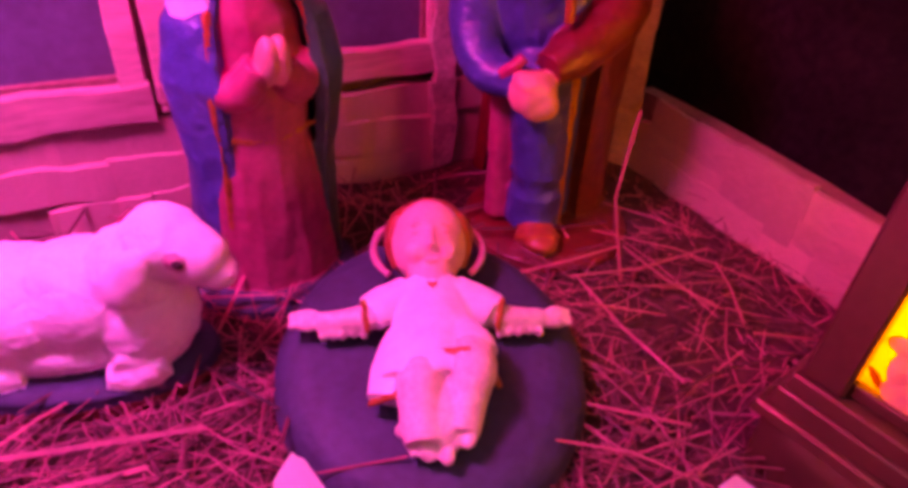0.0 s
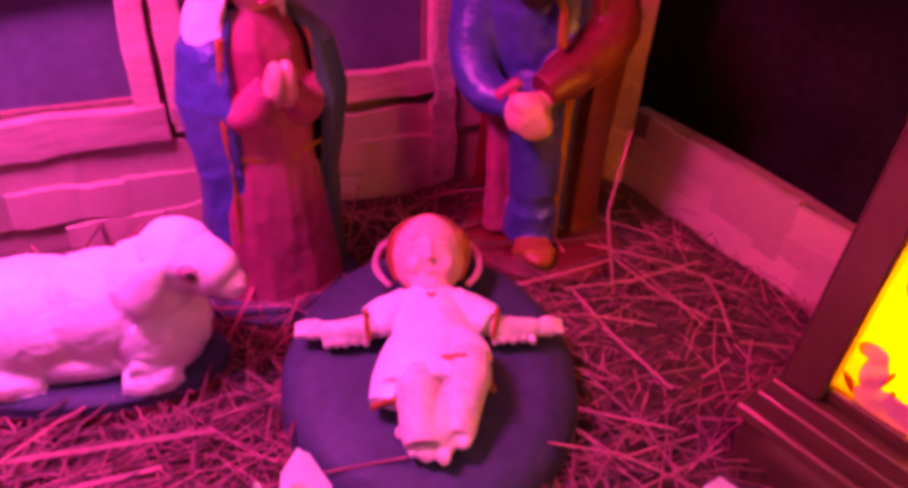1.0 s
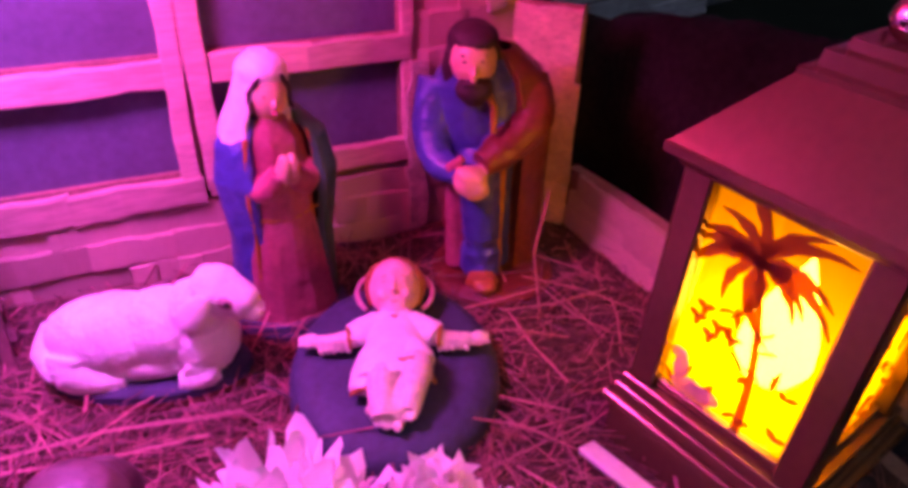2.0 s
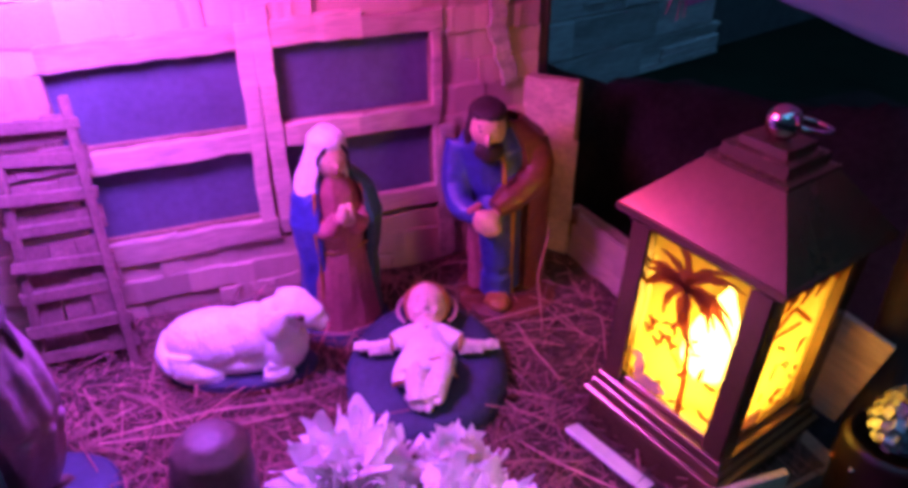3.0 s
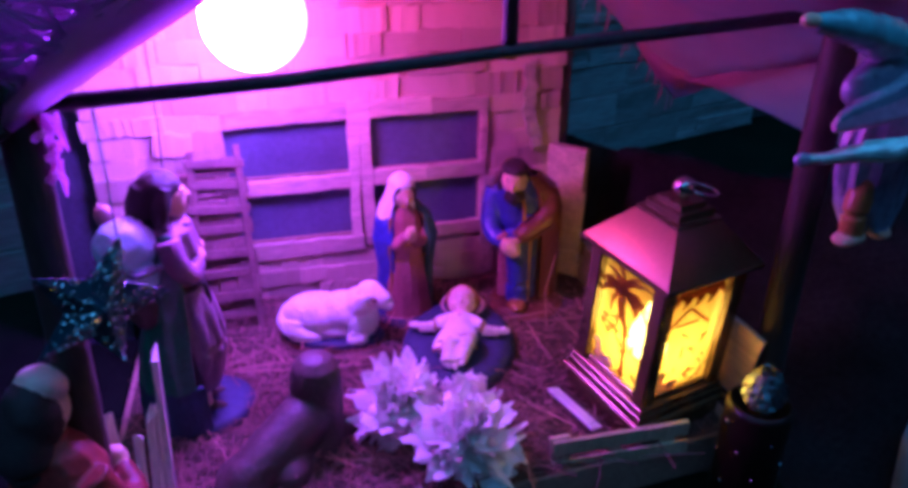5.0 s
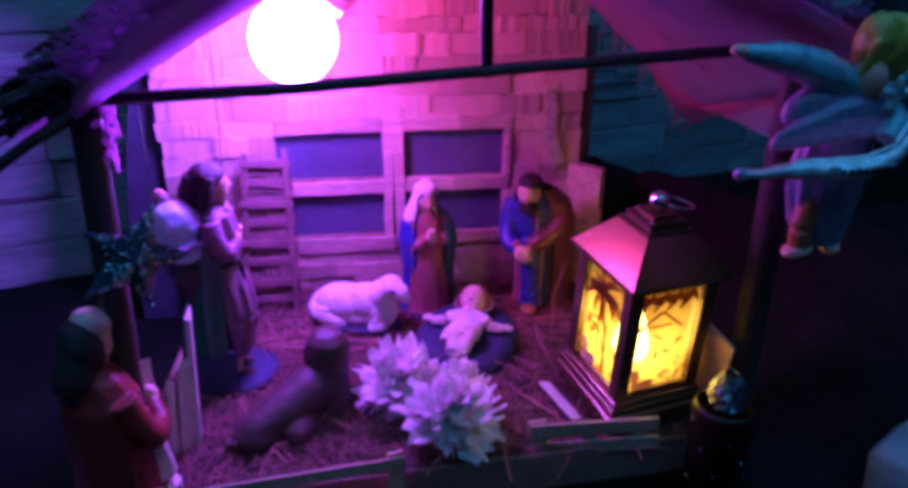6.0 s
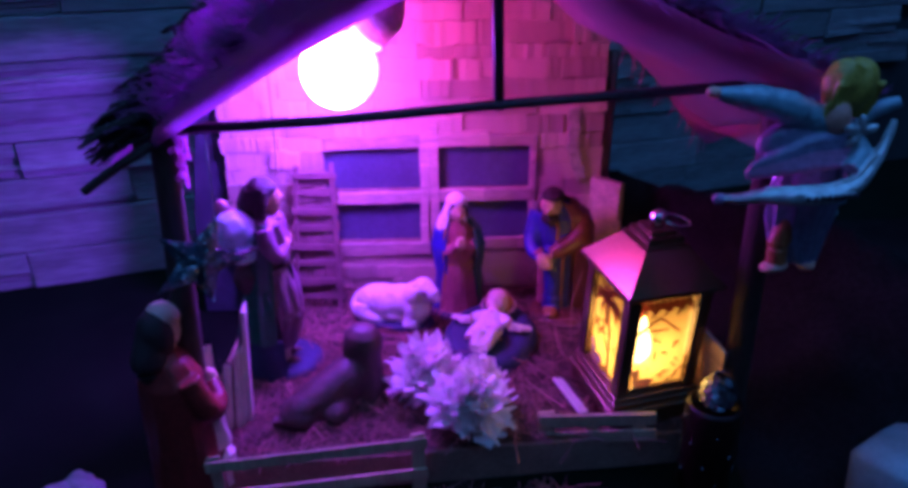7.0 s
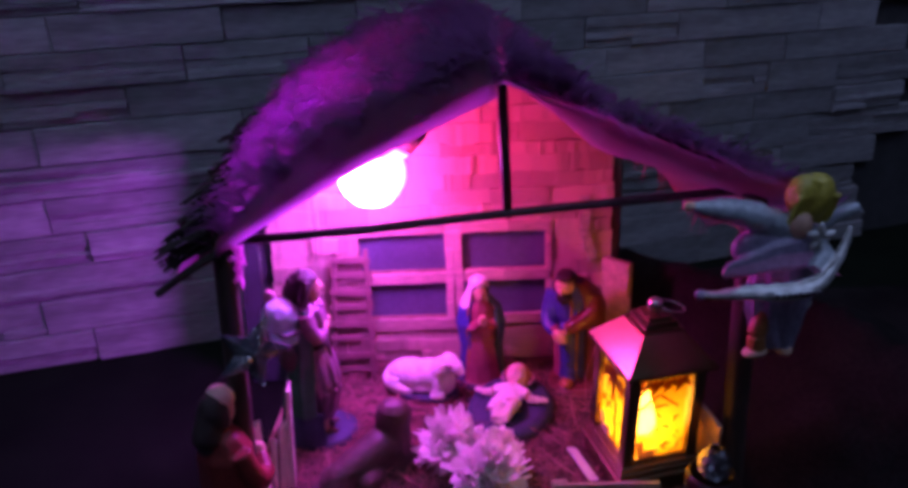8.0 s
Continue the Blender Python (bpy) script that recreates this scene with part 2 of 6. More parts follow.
def loft(bm, rings, mi=0, seg=20, caps=True, rough=0.0, fold=0, fold_amp=0.0, arc=None):
    """Rings of (x, y, z, rx, ry), joined upwards; folds ripple the outline; arc keeps only some of the turn."""
    rows = []
    a0, a1 = arc or (0, 2 * math.pi)
    cols = seg if arc is None else seg + 1
    for x, y, z, rx, ry in rings:
        row = []
        for k in range(cols):
            a = a0 + (a1 - a0) * k / seg
            w = 1 + (fold_amp * math.sin(fold * a + z * 60) if fold else 0)
            p = Vector((x + rx * w * math.cos(a), y + ry * w * math.sin(a), z))
            if rough:
                p += noise.noise_vector(p * 150) * rough
            row.append(bm.verts.new(p))
        rows.append(row)
    for lo, hi in zip(rows, rows[1:]):
        for k in range(seg):
            j = (k + 1) % cols
            f = bm.faces.new((lo[k], lo[j], hi[j], hi[k]))
            f.material_index = mi
    if caps and arc is None:
        for row in (rows[0], rows[-1]):
            f = bm.faces.new(row)
            f.material_index = mi
    return bm


def shell(bm, rings, inner, arc, mi=0, seg=28, fold=0, fold_amp=0.0):
    """A closed curved shell, such as a cloak: outer rings, the same drawn in by the factor inner, rims joined."""
    grid = {}
    for r, (x, y, z, rx, ry) in enumerate(rings):
        for side, f in ((0, 1.0), (1, inner)):
            for k in range(seg + 1):
                a = arc[0] + (arc[1] - arc[0]) * k / seg
                w = f * (1 + (fold_amp * math.sin(fold * a + z * 60) if fold else 0))
                grid[r, k, side] = bm.verts.new((x + rx * w * math.cos(a), y + ry * w * math.sin(a), z))
    top = len(rings) - 1
    quads = []
    for r in range(top):
        for k in range(seg):
            for side in (0, 1):
                quads.append((grid[r, k, side], grid[r, k + 1, side], grid[r + 1, k + 1, side], grid[r + 1, k, side]))
        for k in (0, seg):
            quads.append((grid[r, k, 0], grid[r + 1, k, 0], grid[r + 1, k, 1], grid[r, k, 1]))
    for k in range(seg):
        for r in (0, top):
            quads.append((grid[r, k, 0], grid[r, k + 1, 0], grid[r, k + 1, 1], grid[r, k, 1]))
    for q in quads:
        bm.faces.new(q).material_index = mi
    return bm


def tube(bm, pts, radii, mi=0, seg=10, flat=1.0, caps=True):
    pts = [Vector(p) for p in pts]
    if seg >= 10 and len(pts) > 2:
        # round off the bends
        seg *= 2
        fat = list(radii) if isinstance(radii, (list, tuple)) else [radii] * len(pts)
        more, wide = [], []
        for i in range(len(pts) - 1):
            p0, p1, p2, p3 = pts[max(i - 1, 0)], pts[i], pts[i + 1], pts[min(i + 2, len(pts) - 1)]
            for k in range(4):
                u = k / 4
                more.append(0.5 * (2 * p1 + (p2 - p0) * u + (2 * p0 - 5 * p1 + 4 * p2 - p3) * u * u + (3 * p1 - p0 - 3 * p2 + p3) * u ** 3))
                wide.append(fat[i] + (fat[i + 1] - fat[i]) * u * u * (3 - 2 * u))
        pts, radii = more + [pts[-1]], wide + [fat[-1]]
    rows = []
    for i, p in enumerate(pts):
        d = (pts[min(i + 1, len(pts) - 1)] - pts[max(i - 1, 0)]).normalized()
        side = d.cross(Vector((0, 0, 1)))
        if side.length < 1e-3:
            side = Vector((1, 0, 0))
        side.normalize()
        up = side.cross(d)
        r = radii[i] if isinstance(radii, (list, tuple)) else radii
        rows.append([bm.verts.new(p + side * r * math.cos(2 * math.pi * k / seg) + up * r * flat * math.sin(2 * math.pi * k / seg)) for k in range(seg)])
    for lo, hi in zip(rows, rows[1:]):
        for k in range(seg):
            f = bm.faces.new((lo[k], lo[(k + 1) % seg], hi[(k + 1) % seg], hi[k]))
            f.material_index = mi
    if caps:
        for row in (rows[0], rows[-1]):
            bm.faces.new(row).material_index = mi
    return bm


def fused(bm, voxel, smooth):
    """Melts overlapping pieces into one skin and keeps each piece's paint."""
    bmesh.ops.recalc_face_normals(bm, faces=bm.faces)
    bm.faces.ensure_lookup_table()
    paint = [f.material_index for f in bm.faces]
    tree = BVHTree.FromBMesh(bm)
    me = bpy.data.meshes.new("raw")
    bm.to_mesh(me)
    bm.free()
    ob = new("raw", me)
    r = ob.modifiers.new("skin", "REMESH")
    r.mode, r.voxel_size, r.adaptivity = "VOXEL", voxel, 0.0
    sm = ob.modifiers.new("soft", "SMOOTH")
    sm.factor, sm.iterations = 0.5, smooth
    got = bpy.data.meshes.new_from_object(ob.evaluated_get(bpy.context.evaluated_depsgraph_get()))
    out = bmesh.new()
    out.from_mesh(got)
    for f in out.faces:
        near = tree.find_nearest(f.calc_center_median())
        f.material_index = paint[near[2]]
    bpy.data.objects.remove(ob)
    bpy.data.meshes.remove(me)
    bpy.data.meshes.remove(got)
    return out


def statue(name, bm, mats, m, label, category="figurine", group="nativity figurines", voxel=0.0009, smooth=3, wool=None):
    bm = fused(bm, voxel, smooth)
    bm.normal_update()
    for v in bm.verts:
        # cast skin is never quite even; wool is curly
        d = 0.00030 * noise.noise(v.co * 170) + 0.00012 * noise.noise(v.co * 520)
        if wool is not None and v.link_faces[0].material_index == wool:
            d += 0.00042 * abs(noise.noise(v.co * 330)) + 0.00030 * noise.noise(v.co * 210)
        v.co += v.normal * d
    ob = new(name, finish(bm, name, mats, True))
    ob.matrix_world = m
    return tagged(ob, label, category, group)


# ---- setting ----
def ground():
    bm = bmesh.new()
    n = 60
    vs = {}
    for i in range(n + 1):
        for j in range(n + 1):
            u, v = (i / n * 2 - 1), (j / n * 2 - 1)
            x, y = 0.5 * u + 1.15 * u ** 7, 0.1 + 0.45 * v + 1.1 * v ** 7
            z = -0.030 + 0.004 * noise.noise(Vector((x * 14, y * 14, 3)))
            vs[i, j] = bm.verts.new((x, y, min(z, -0.0272)))
    for i in range(n):
        for j in range(n):
            bm.faces.new((vs[i, j], vs[i + 1, j], vs[i + 1, j + 1], vs[i, j + 1]))
    ob = new("ground", finish(bm, "ground", M_GROUND))
    tagged(ob, "dark green cloth spread under the stable", "ground", kind="structure")


ground()

WALL_TURN = 17.0
WALL_AT = (-0.37, 0.333)


def stone_wall():
    m = pose(WALL_AT[0], WALL_AT[1], 0, 0, 0, WALL_TURN)
    bm = bmesh.new()
    box(bm, (3.3, 0.05, 1.7), (0.39, 0.033, 0.81))
    wall = new("wall_north", finish(bm, "wall_north", M_MORTAR, False))
    wall.matrix_world = m
    tagged(wall, "grey split-face stone wall behind the stable", "wall", kind="structure")
    return wall


wall_north = stone_wall()


def yard_walls():
    for name, size, at in (("wall_south", (3.1, 0.08, 1.7), (0, -1.34, 0.81)), ("wall_east", (0.08, 2.30, 1.7), (1.54, -0.20, 0.81)), ("wall_west", (0.08, 1.35, 1.7), (-1.54, -0.66, 0.81))):
        bm = bmesh.new()
        box(bm, size, at)
        tagged(new(name, finish(bm, name, M_PLASTER, False)), "plain dark plaster wall of the yard", "wall", kind="structure")


yard_walls()


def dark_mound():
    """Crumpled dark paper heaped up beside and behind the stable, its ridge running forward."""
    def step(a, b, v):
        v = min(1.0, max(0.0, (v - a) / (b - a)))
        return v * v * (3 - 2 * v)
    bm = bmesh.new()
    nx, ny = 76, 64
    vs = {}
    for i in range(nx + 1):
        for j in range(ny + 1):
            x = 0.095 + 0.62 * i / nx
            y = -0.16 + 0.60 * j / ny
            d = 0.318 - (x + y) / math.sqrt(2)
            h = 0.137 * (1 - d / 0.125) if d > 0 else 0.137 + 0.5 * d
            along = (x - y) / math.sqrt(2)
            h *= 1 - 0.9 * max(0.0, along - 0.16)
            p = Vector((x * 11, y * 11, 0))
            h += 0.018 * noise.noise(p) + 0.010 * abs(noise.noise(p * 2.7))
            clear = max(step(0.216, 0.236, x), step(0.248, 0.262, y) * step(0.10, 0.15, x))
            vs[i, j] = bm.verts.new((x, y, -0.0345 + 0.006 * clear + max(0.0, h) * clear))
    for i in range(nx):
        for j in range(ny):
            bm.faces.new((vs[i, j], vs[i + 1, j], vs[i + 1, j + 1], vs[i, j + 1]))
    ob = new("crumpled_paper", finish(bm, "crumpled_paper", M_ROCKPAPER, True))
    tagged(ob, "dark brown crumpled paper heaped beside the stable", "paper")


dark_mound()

# ---- the stable ----
stable = thing("nativity_stable", Matrix(), "small wooden stable of glued slats with a thatched roof", "nativity stable")
WY = 0.2275          # front face of the back wall
WX0, WX1 = -0.190, 0.166
WINDOWS = [(-0.0985, -0.0065, 0.1065, 0.1500), (0.0115, 0.0985, 0.1085, 0.1515), (-0.096, -0.0075, 0.0515, 0.0935), (0.0115, 0.0985, 0.0545, 0.0945)]


def left_roof(u, v):
    """Height of the humped left slope."""
    return 0.342 - 0.121 * u + 0.006 * math.sin(math.pi * u) * (1 - v) + v * (0.057 * math.sin(math.pi * min(1, 0.03 + 0.89 * u)))


def right_roof(u, v):
    """Height of the right slope, which droops towards the back."""
    return 0.342 - 0.088 * u + v * (0.006 - 0.036 * min(1.0, u / 0.45) - 0.036 * u * u - 0.075 * max(0.0, u - 0.55))


def right_lining(u, v):
    """The cloth under the right slope bellies down close behind its front edge."""
    belly = 0.031 * min(1.0, u / 0.32) * (1 - math.exp(-v / 0.13))
    return min(right_roof(u, v), right_roof(u, 0.0) - belly)


def roof_back(x):
    """Height of the roof's underside over the back wall."""
    if x < 0.047:
        return left_roof((0.047 - x) / 0.258, 0.93) - 0.004
    return right_roof((x - 0.047) / 0.215, 1.0) - 0.001


def back_wall():
    bm = bmesh.new()
    y0, y1 = WY + 0.003, WY + 0.009
    xs = sorted({WX0, WX1, -0.15, -0.05, 0.047, 0.13, *(w[0] for w in WINDOWS[:2]), *(w[1] for w in WINDOWS[:2])})
    cuts = [-0.005, 0.0530, 0.094, 0.1075, 0.151]
    for xa, xb in zip(xs, xs[1:]):
        for k, za in enumerate(cuts):
            zb = cuts[k + 1] if k + 1 < len(cuts) else None
            xm = (xa + xb) / 2
            if zb and any(w[0] - 0.003 < xm < w[1] + 0.003 and w[2] - 0.004 < (za + zb) / 2 < w[3] + 0.004 for w in WINDOWS):
                continue
            top = [zb or roof_back(xa), zb or roof_back(xb)]
            if not zb and xa < 0.05 < xb:
                top = [roof_back(xa), roof_back(xb)]
            q = [(xa, za), (xb, za), (xb, top[1]), (xa, top[0])]
            f = [bm.verts.new((x, y0, z)) for x, z in q]
            b = [bm.verts.new((x, y1, z)) for x, z in q]
            bm.faces.new(f)
            bm.faces.new(b[::-1])
            for a in range(4):
                c = (a + 1) % 4
                bm.faces.new((f[a], f[c], b[c], b[a]))
    bmesh.ops.remove_doubles(bm, verts=bm.verts, dist=1e-5)
    ob = part("back_wall", bm, M_GLUE, stable, "brown board wall faced with pale slats")
    return ob


back = back_wall()
bm = bmesh.new()
box(bm, (0.26, 0.002, 0.13), (0.0, WY + 0.0072, 0.101))
part("window_backing", bm, M_SLATE, stable, "dark slate-coloured board behind the windows")


def bars():
    """Slats that surround the four window openings."""
    rng = random.Random(23)
    def slat(x0, x1, z0, z1, y=WY - 0.001, tilt=0.0, d=0.004):
        bm = bmesh.new()
        m = Matrix.Translation(((x0 + x1) / 2, y, (z0 + z1) / 2)) @ Matrix.Rotation(radians(tilt), 4, "Y")
        if x1 - x0 > z1 - z0:
            ragged(bm, (x1 - x0, d, z1 - z0), m, rng, max(5, round((x1 - x0) / 0.007)), 0.05)
        else:
            ragged(bm, (z1 - z0, d, x1 - x0), m @ Matrix.Rotation(math.pi / 2, 4, "Y"), rng, max(5, round((z1 - z0) / 0.008)), 0.06)
        part("window_slat", bm, M_CARD, back)
    slat(-0.0075, 0.0010, 0.046, 0.166, tilt=0.8)
    slat(0.0018, 0.0110, 0.044, 0.170, y=WY - 0.0018, tilt=-0.8)
    slat(-0.102, -0.0065, 0.0940, 0.1060, tilt=-0.8)
    slat(0.0105, 0.056, 0.0955, 0.1080, tilt=-0.5)
    slat(0.0545, 0.1025, 0.0950, 0.1075, tilt=-0.9, y=WY - 0.0014)
    slat(0.0985, 0.1045, 0.050, 0.155, tilt=-0.5)
    slat(-0.100, -0.006, 0.1495, 0.163, tilt=-1.2)
    slat(0.011, 0.060, 0.1505, 0.165, tilt=-1.5)
    slat(0.058, 0.104, 0.1510, 0.162, tilt=-0.6, y=WY - 0.0012)
    slat(-0.104, -0.055, 0.037, 0.0520, tilt=-2.0)
    slat(-0.056, 0.000, 0.038, 0.0525, tilt=-1.0, y=WY - 0.0016)
    slat(0.004, 0.107, 0.043, 0.0550, tilt=-1.5)


bars()


def roof_sheet(side, thick, lining):
    """One slope of the roof as a gently sagging sheet: u from ridge to eave, v from front to back."""
    bm = bmesh.new()
    nu, nv = 16, 14
    grid = {}
    for i in range(nu + 1):
        for j in range(nv + 1):
            u, v = i / nu, j / nv
            y = -0.028 + (0.275 if side < 0 else 0.245) * v
            if side < 0:
                x = 0.047 - (0.226 + 0.034 * v) * u
                z = left_roof(u, v)
            else:
                x = 0.047 + 0.215 * u
                z = right_lining(u, v)
            z += 0.004 * noise.noise(Vector((x * 22, y * 22, side))) - 0.006 * math.sin(math.pi * u) * math.sin(math.pi * v)
            for k in (0, 1):
                grid[i, j, k] = bm.verts.new((x, y, z + k * thick))
    for i in range(nu):
        for j in range(nv):
            for k in (0, 1):
                q = [grid[i, j, k], grid[i + 1, j, k], grid[i + 1, j + 1, k], grid[i, j + 1, k]]
                bm.faces.new(q if k else q[::-1])
    for i in range(nu):
        for j in (0, nv):
            bm.faces.new((grid[i, j, 0], grid[i + 1, j, 0], grid[i + 1, j, 1], grid[i, j, 1]))
    for j in range(nv):
        for i in (0, nu):
            bm.faces.new((grid[i, j, 0], grid[i, j + 1, 0], grid[i, j + 1, 1], grid[i, j, 1]))
    return part("roof_lining" if lining else "roof", bm, M_LINING if lining else M_THATCH, stable, "sagging cloth lining under the roof" if lining else "", smooth=True)


for side in (-1, 1):
    roof_sheet(side, 0.002, True)


def hanging_cloth():
    """The lining's loose end that hangs past the right eave towards the back."""
    bm = bmesh.new()
    nu, nv = 18, 8
    grid = {}
    low = [Vector(p) for p in ((0.204, 0.206, 0.226), (0.254, 0.190, 0.184), (0.295, 0.166, 0.158), (0.354, 0.124, 0.134))]
    for i in range(nu + 1):
        a = i / nu
        k = min(2, int(a * 3))
        b = low[k].lerp(low[k + 1], a * 3 - k)
        v = 0.97 - 0.90 * a
        t = Vector((0.047 + 0.215 * 0.97, -0.028 + 0.245 * v, right_roof(0.97, v) + 0.001))
        for j in range(nv + 1):
            c = j / nv
            p = t.lerp(b, c) + Vector((0, 0, -0.012 * math.sin(math.pi * c) + 0.003 * noise.noise(Vector((a * 5, c * 3, 2)))))
            for q in (0, 1):
                grid[i, j, q] = bm.verts.new(p + Vector((0.0007 * q, 0, 0.001 * q)))
    for i in range(nu):
        for j in range(nv):
            for q in (0, 1):
                f = [grid[i, j, q], grid[i + 1, j, q], grid[i + 1, j + 1, q], grid[i, j + 1, q]]
                bm.faces.new(f if q else f[::-1])
    for i in range(nu):
        for j in (0, nv):
            bm.faces.new((grid[i, j, 0], grid[i + 1, j, 0], grid[i + 1, j, 1], grid[i, j, 1]))
    for j in range(nv):
        for i in (0, nu):
            bm.faces.new((grid[i, j, 0], grid[i, j + 1, 0], grid[i, j + 1, 1], grid[i, j, 1]))
    part("hanging_cloth", bm, M_LINING, stable, "loose cloth end hanging past the eave", smooth=True)


hanging_cloth()


def thatch():
    """Shaggy matted fibres: a thick tangled cover on the left slope, a thin one on the right."""
    rng = random.Random(4)
    for side, count in ((-1, 8600), (1, 6500)):
        verts, faces = [], []
        for n in range(count):
            u, v = rng.random(), rng.random()
            if n % 6 == 0:
                u *= 0.22
            if n % 8 == 0 and side > 0:
                v *= 0.12
            y = -0.032 + (0.285 if side < 0 else 0.25) * v
            if side < 0:
                x, base = 0.047 - (0.226 + 0.034 * v) * u, left_roof(u, v)
                d, deep = Vector((-0.62, 0, -0.34)), 0.024 * (1.15 - 0.45 * u)
            else:
                x, base = 0.047 + 0.215 * u, right_roof(u, v)
                d, deep = Vector((0.66, 0, -0.27)), 0.006 + 0.014 * max(0.0, 1 - u / 0.35)
            clump = noise.noise(Vector((x * 50, y * 50, side * 3)))
            z = base + 0.003 + (rng.random() ** 1.4 + 0.45 * clump) * deep
            z = max(z, base + (0.001 if side < 0 else 0.002))
            swirl = 1.1 * noise.noise(Vector((x * 34, y * 34, 9)))
            lift = rng.uniform(-0.10, 0.45) + (rng.uniform(0.2, 1.1) if n % 4 == 0 else 0)
            if v < 0.2:
                lift = abs(lift) + (0.25 if side < 0 else 0)
            d = (d + Vector((rng.uniform(-0.45, 0.45), swirl + rng.uniform(-0.6, 0.6), lift))).normalized()
            length = rng.uniform(0.007, 0.026) * (0.6 if u > 0.85 else 0.85 if u > 0.7 else 1) * (1 if side < 0 else 0.75)
            s = d.cross(Vector((0, 0, 1))).normalized() * rng.uniform(0.0004, 0.0012)
            up = s.cross(d).normalized() * 0.0007
            bend = Vector((rng.uniform(-0.5, 0.5), rng.uniform(-0.5, 0.5), rng.uniform(-0.5, 0.1))) * length * 0.5
            p = Vector((x, y, z))
            b = len(verts)
            for q, w in ((p, 1.0), (p + d * length * 0.55, 0.8), (p + d * length + bend, 0.25)):
                verts += [q - s * w, q + s * w, q + up * 2 * w]
            for i in (b, b + 3):
                faces += [(i, i + 1, i + 4, i + 3), (i + 1, i + 2, i + 5, i + 4), (i + 2, i, i + 3, i + 5)]
        me = bpy.data.meshes.new("thatch")
        me.from_pydata([tuple(v) for v in verts], [], faces)
        me.materials.append(M_THATCH)
        ob = new("thatch", me)
        ob.parent = stable
        tagged(ob, "shaggy dark brown fibre thatch", kind="stuff")


thatch()


def eave_ends():
    """Ragged stalk bundles that stick out at the left eave, and one bare stick end."""
    rng = random.Random(17)
    bm = bmesh.new()
    for k in range(34):
        v = rng.random() ** 2.0
        c = Vector((0.047 - (0.212 + 0.034 * v), -0.030 + 0.27 * v, left_roof(0.94, v) + rng.uniform(0.002, 0.026)))
        lead = Vector((-0.84, rng.uniform(-0.5, 0.1), -0.34 + rng.uniform(-0.22, 0.28))).normalized()
        reach = rng.uniform(0.008, 0.026)
        for i in range(4):
            d = (lead + Vector([rng.uniform(-0.16, 0.16) for _ in range(3)])).normalized()
            p = c + Vector([rng.uniform(-0.003, 0.003) for _ in range(3)])
            L = reach * rng.uniform(0.7, 1.1)
            r = rng.uniform(0.0014, 0.0030)
            tube(bm, [p - d * 0.014, p + d * L * 0.5, p + d * L + Vector((0, 0, -0.002))], [r, r * 0.9, r * rng.uniform(0.3, 0.8)], seg=5, flat=0.7)
    tube(bm, [(-0.150, -0.030, 0.236), (-0.172, -0.033, 0.224), (-0.193, -0.036, 0.210)], [0.0030, 0.0028, 0.0026], seg=8)
    tagged(part("eave_stalk", bm, M_STALK, stable, "ragged dark stalk ends at the eave"), kind="stuff")


eave_ends()


def front_edging():
    """A strip of thin cloth added over the front of the left slope; the bulb shines through it for the violet glow
    there.
    """
    bm = bmesh.new()
    nu, nv = 40, 8
    grid = {}
    for i in range(nu + 1):
        u = 0.02 + 0.84 * i / nu
        x = 0.047 - 0.226 * u
        for j in range(nv + 1):
            c = j / nv
            wide = 0.031 * math.sin(math.pi * min(1.0, 0.25 + 0.75 * u)) * (1 + 0.25 * noise.noise(Vector((u * 14, 5, 1))))
            z = left_roof(u, 0) - 0.005 + wide * c
            y = -0.0345 - 0.004 * math.sin(math.pi * min(1, c * 1.2)) + 0.010 * c * c + 0.0016 * noise.noise(Vector((u * 20, c * 4, 7)))
            for q in (0, 1):
                grid[i, j, q] = bm.verts.new((x - 0.3 * wide * c, y + 0.0006 * q, z))
    for i in range(nu):
        for j in range(nv):
            for q in (0, 1):
                f = [grid[i, j, q], grid[i + 1, j, q], grid[i + 1, j + 1, q], grid[i, j + 1, q]]
                bm.faces.new(f if q else f[::-1])
    for i in range(nu):
        for j in (0, nv):
            bm.faces.new((grid[i, j, 0], grid[i + 1, j, 0], grid[i + 1, j, 1], grid[i, j, 1]))
    for j in range(nv):
        for i in (0, nu):
            bm.faces.new((grid[i, j, 0], grid[i, j + 1, 0], grid[i, j + 1, 1], grid[i, j, 1]))
    part("front_edging", bm, M_EDGING, stable, "thin dark cloth edging along the roof's front", smooth=True)


front_edging()


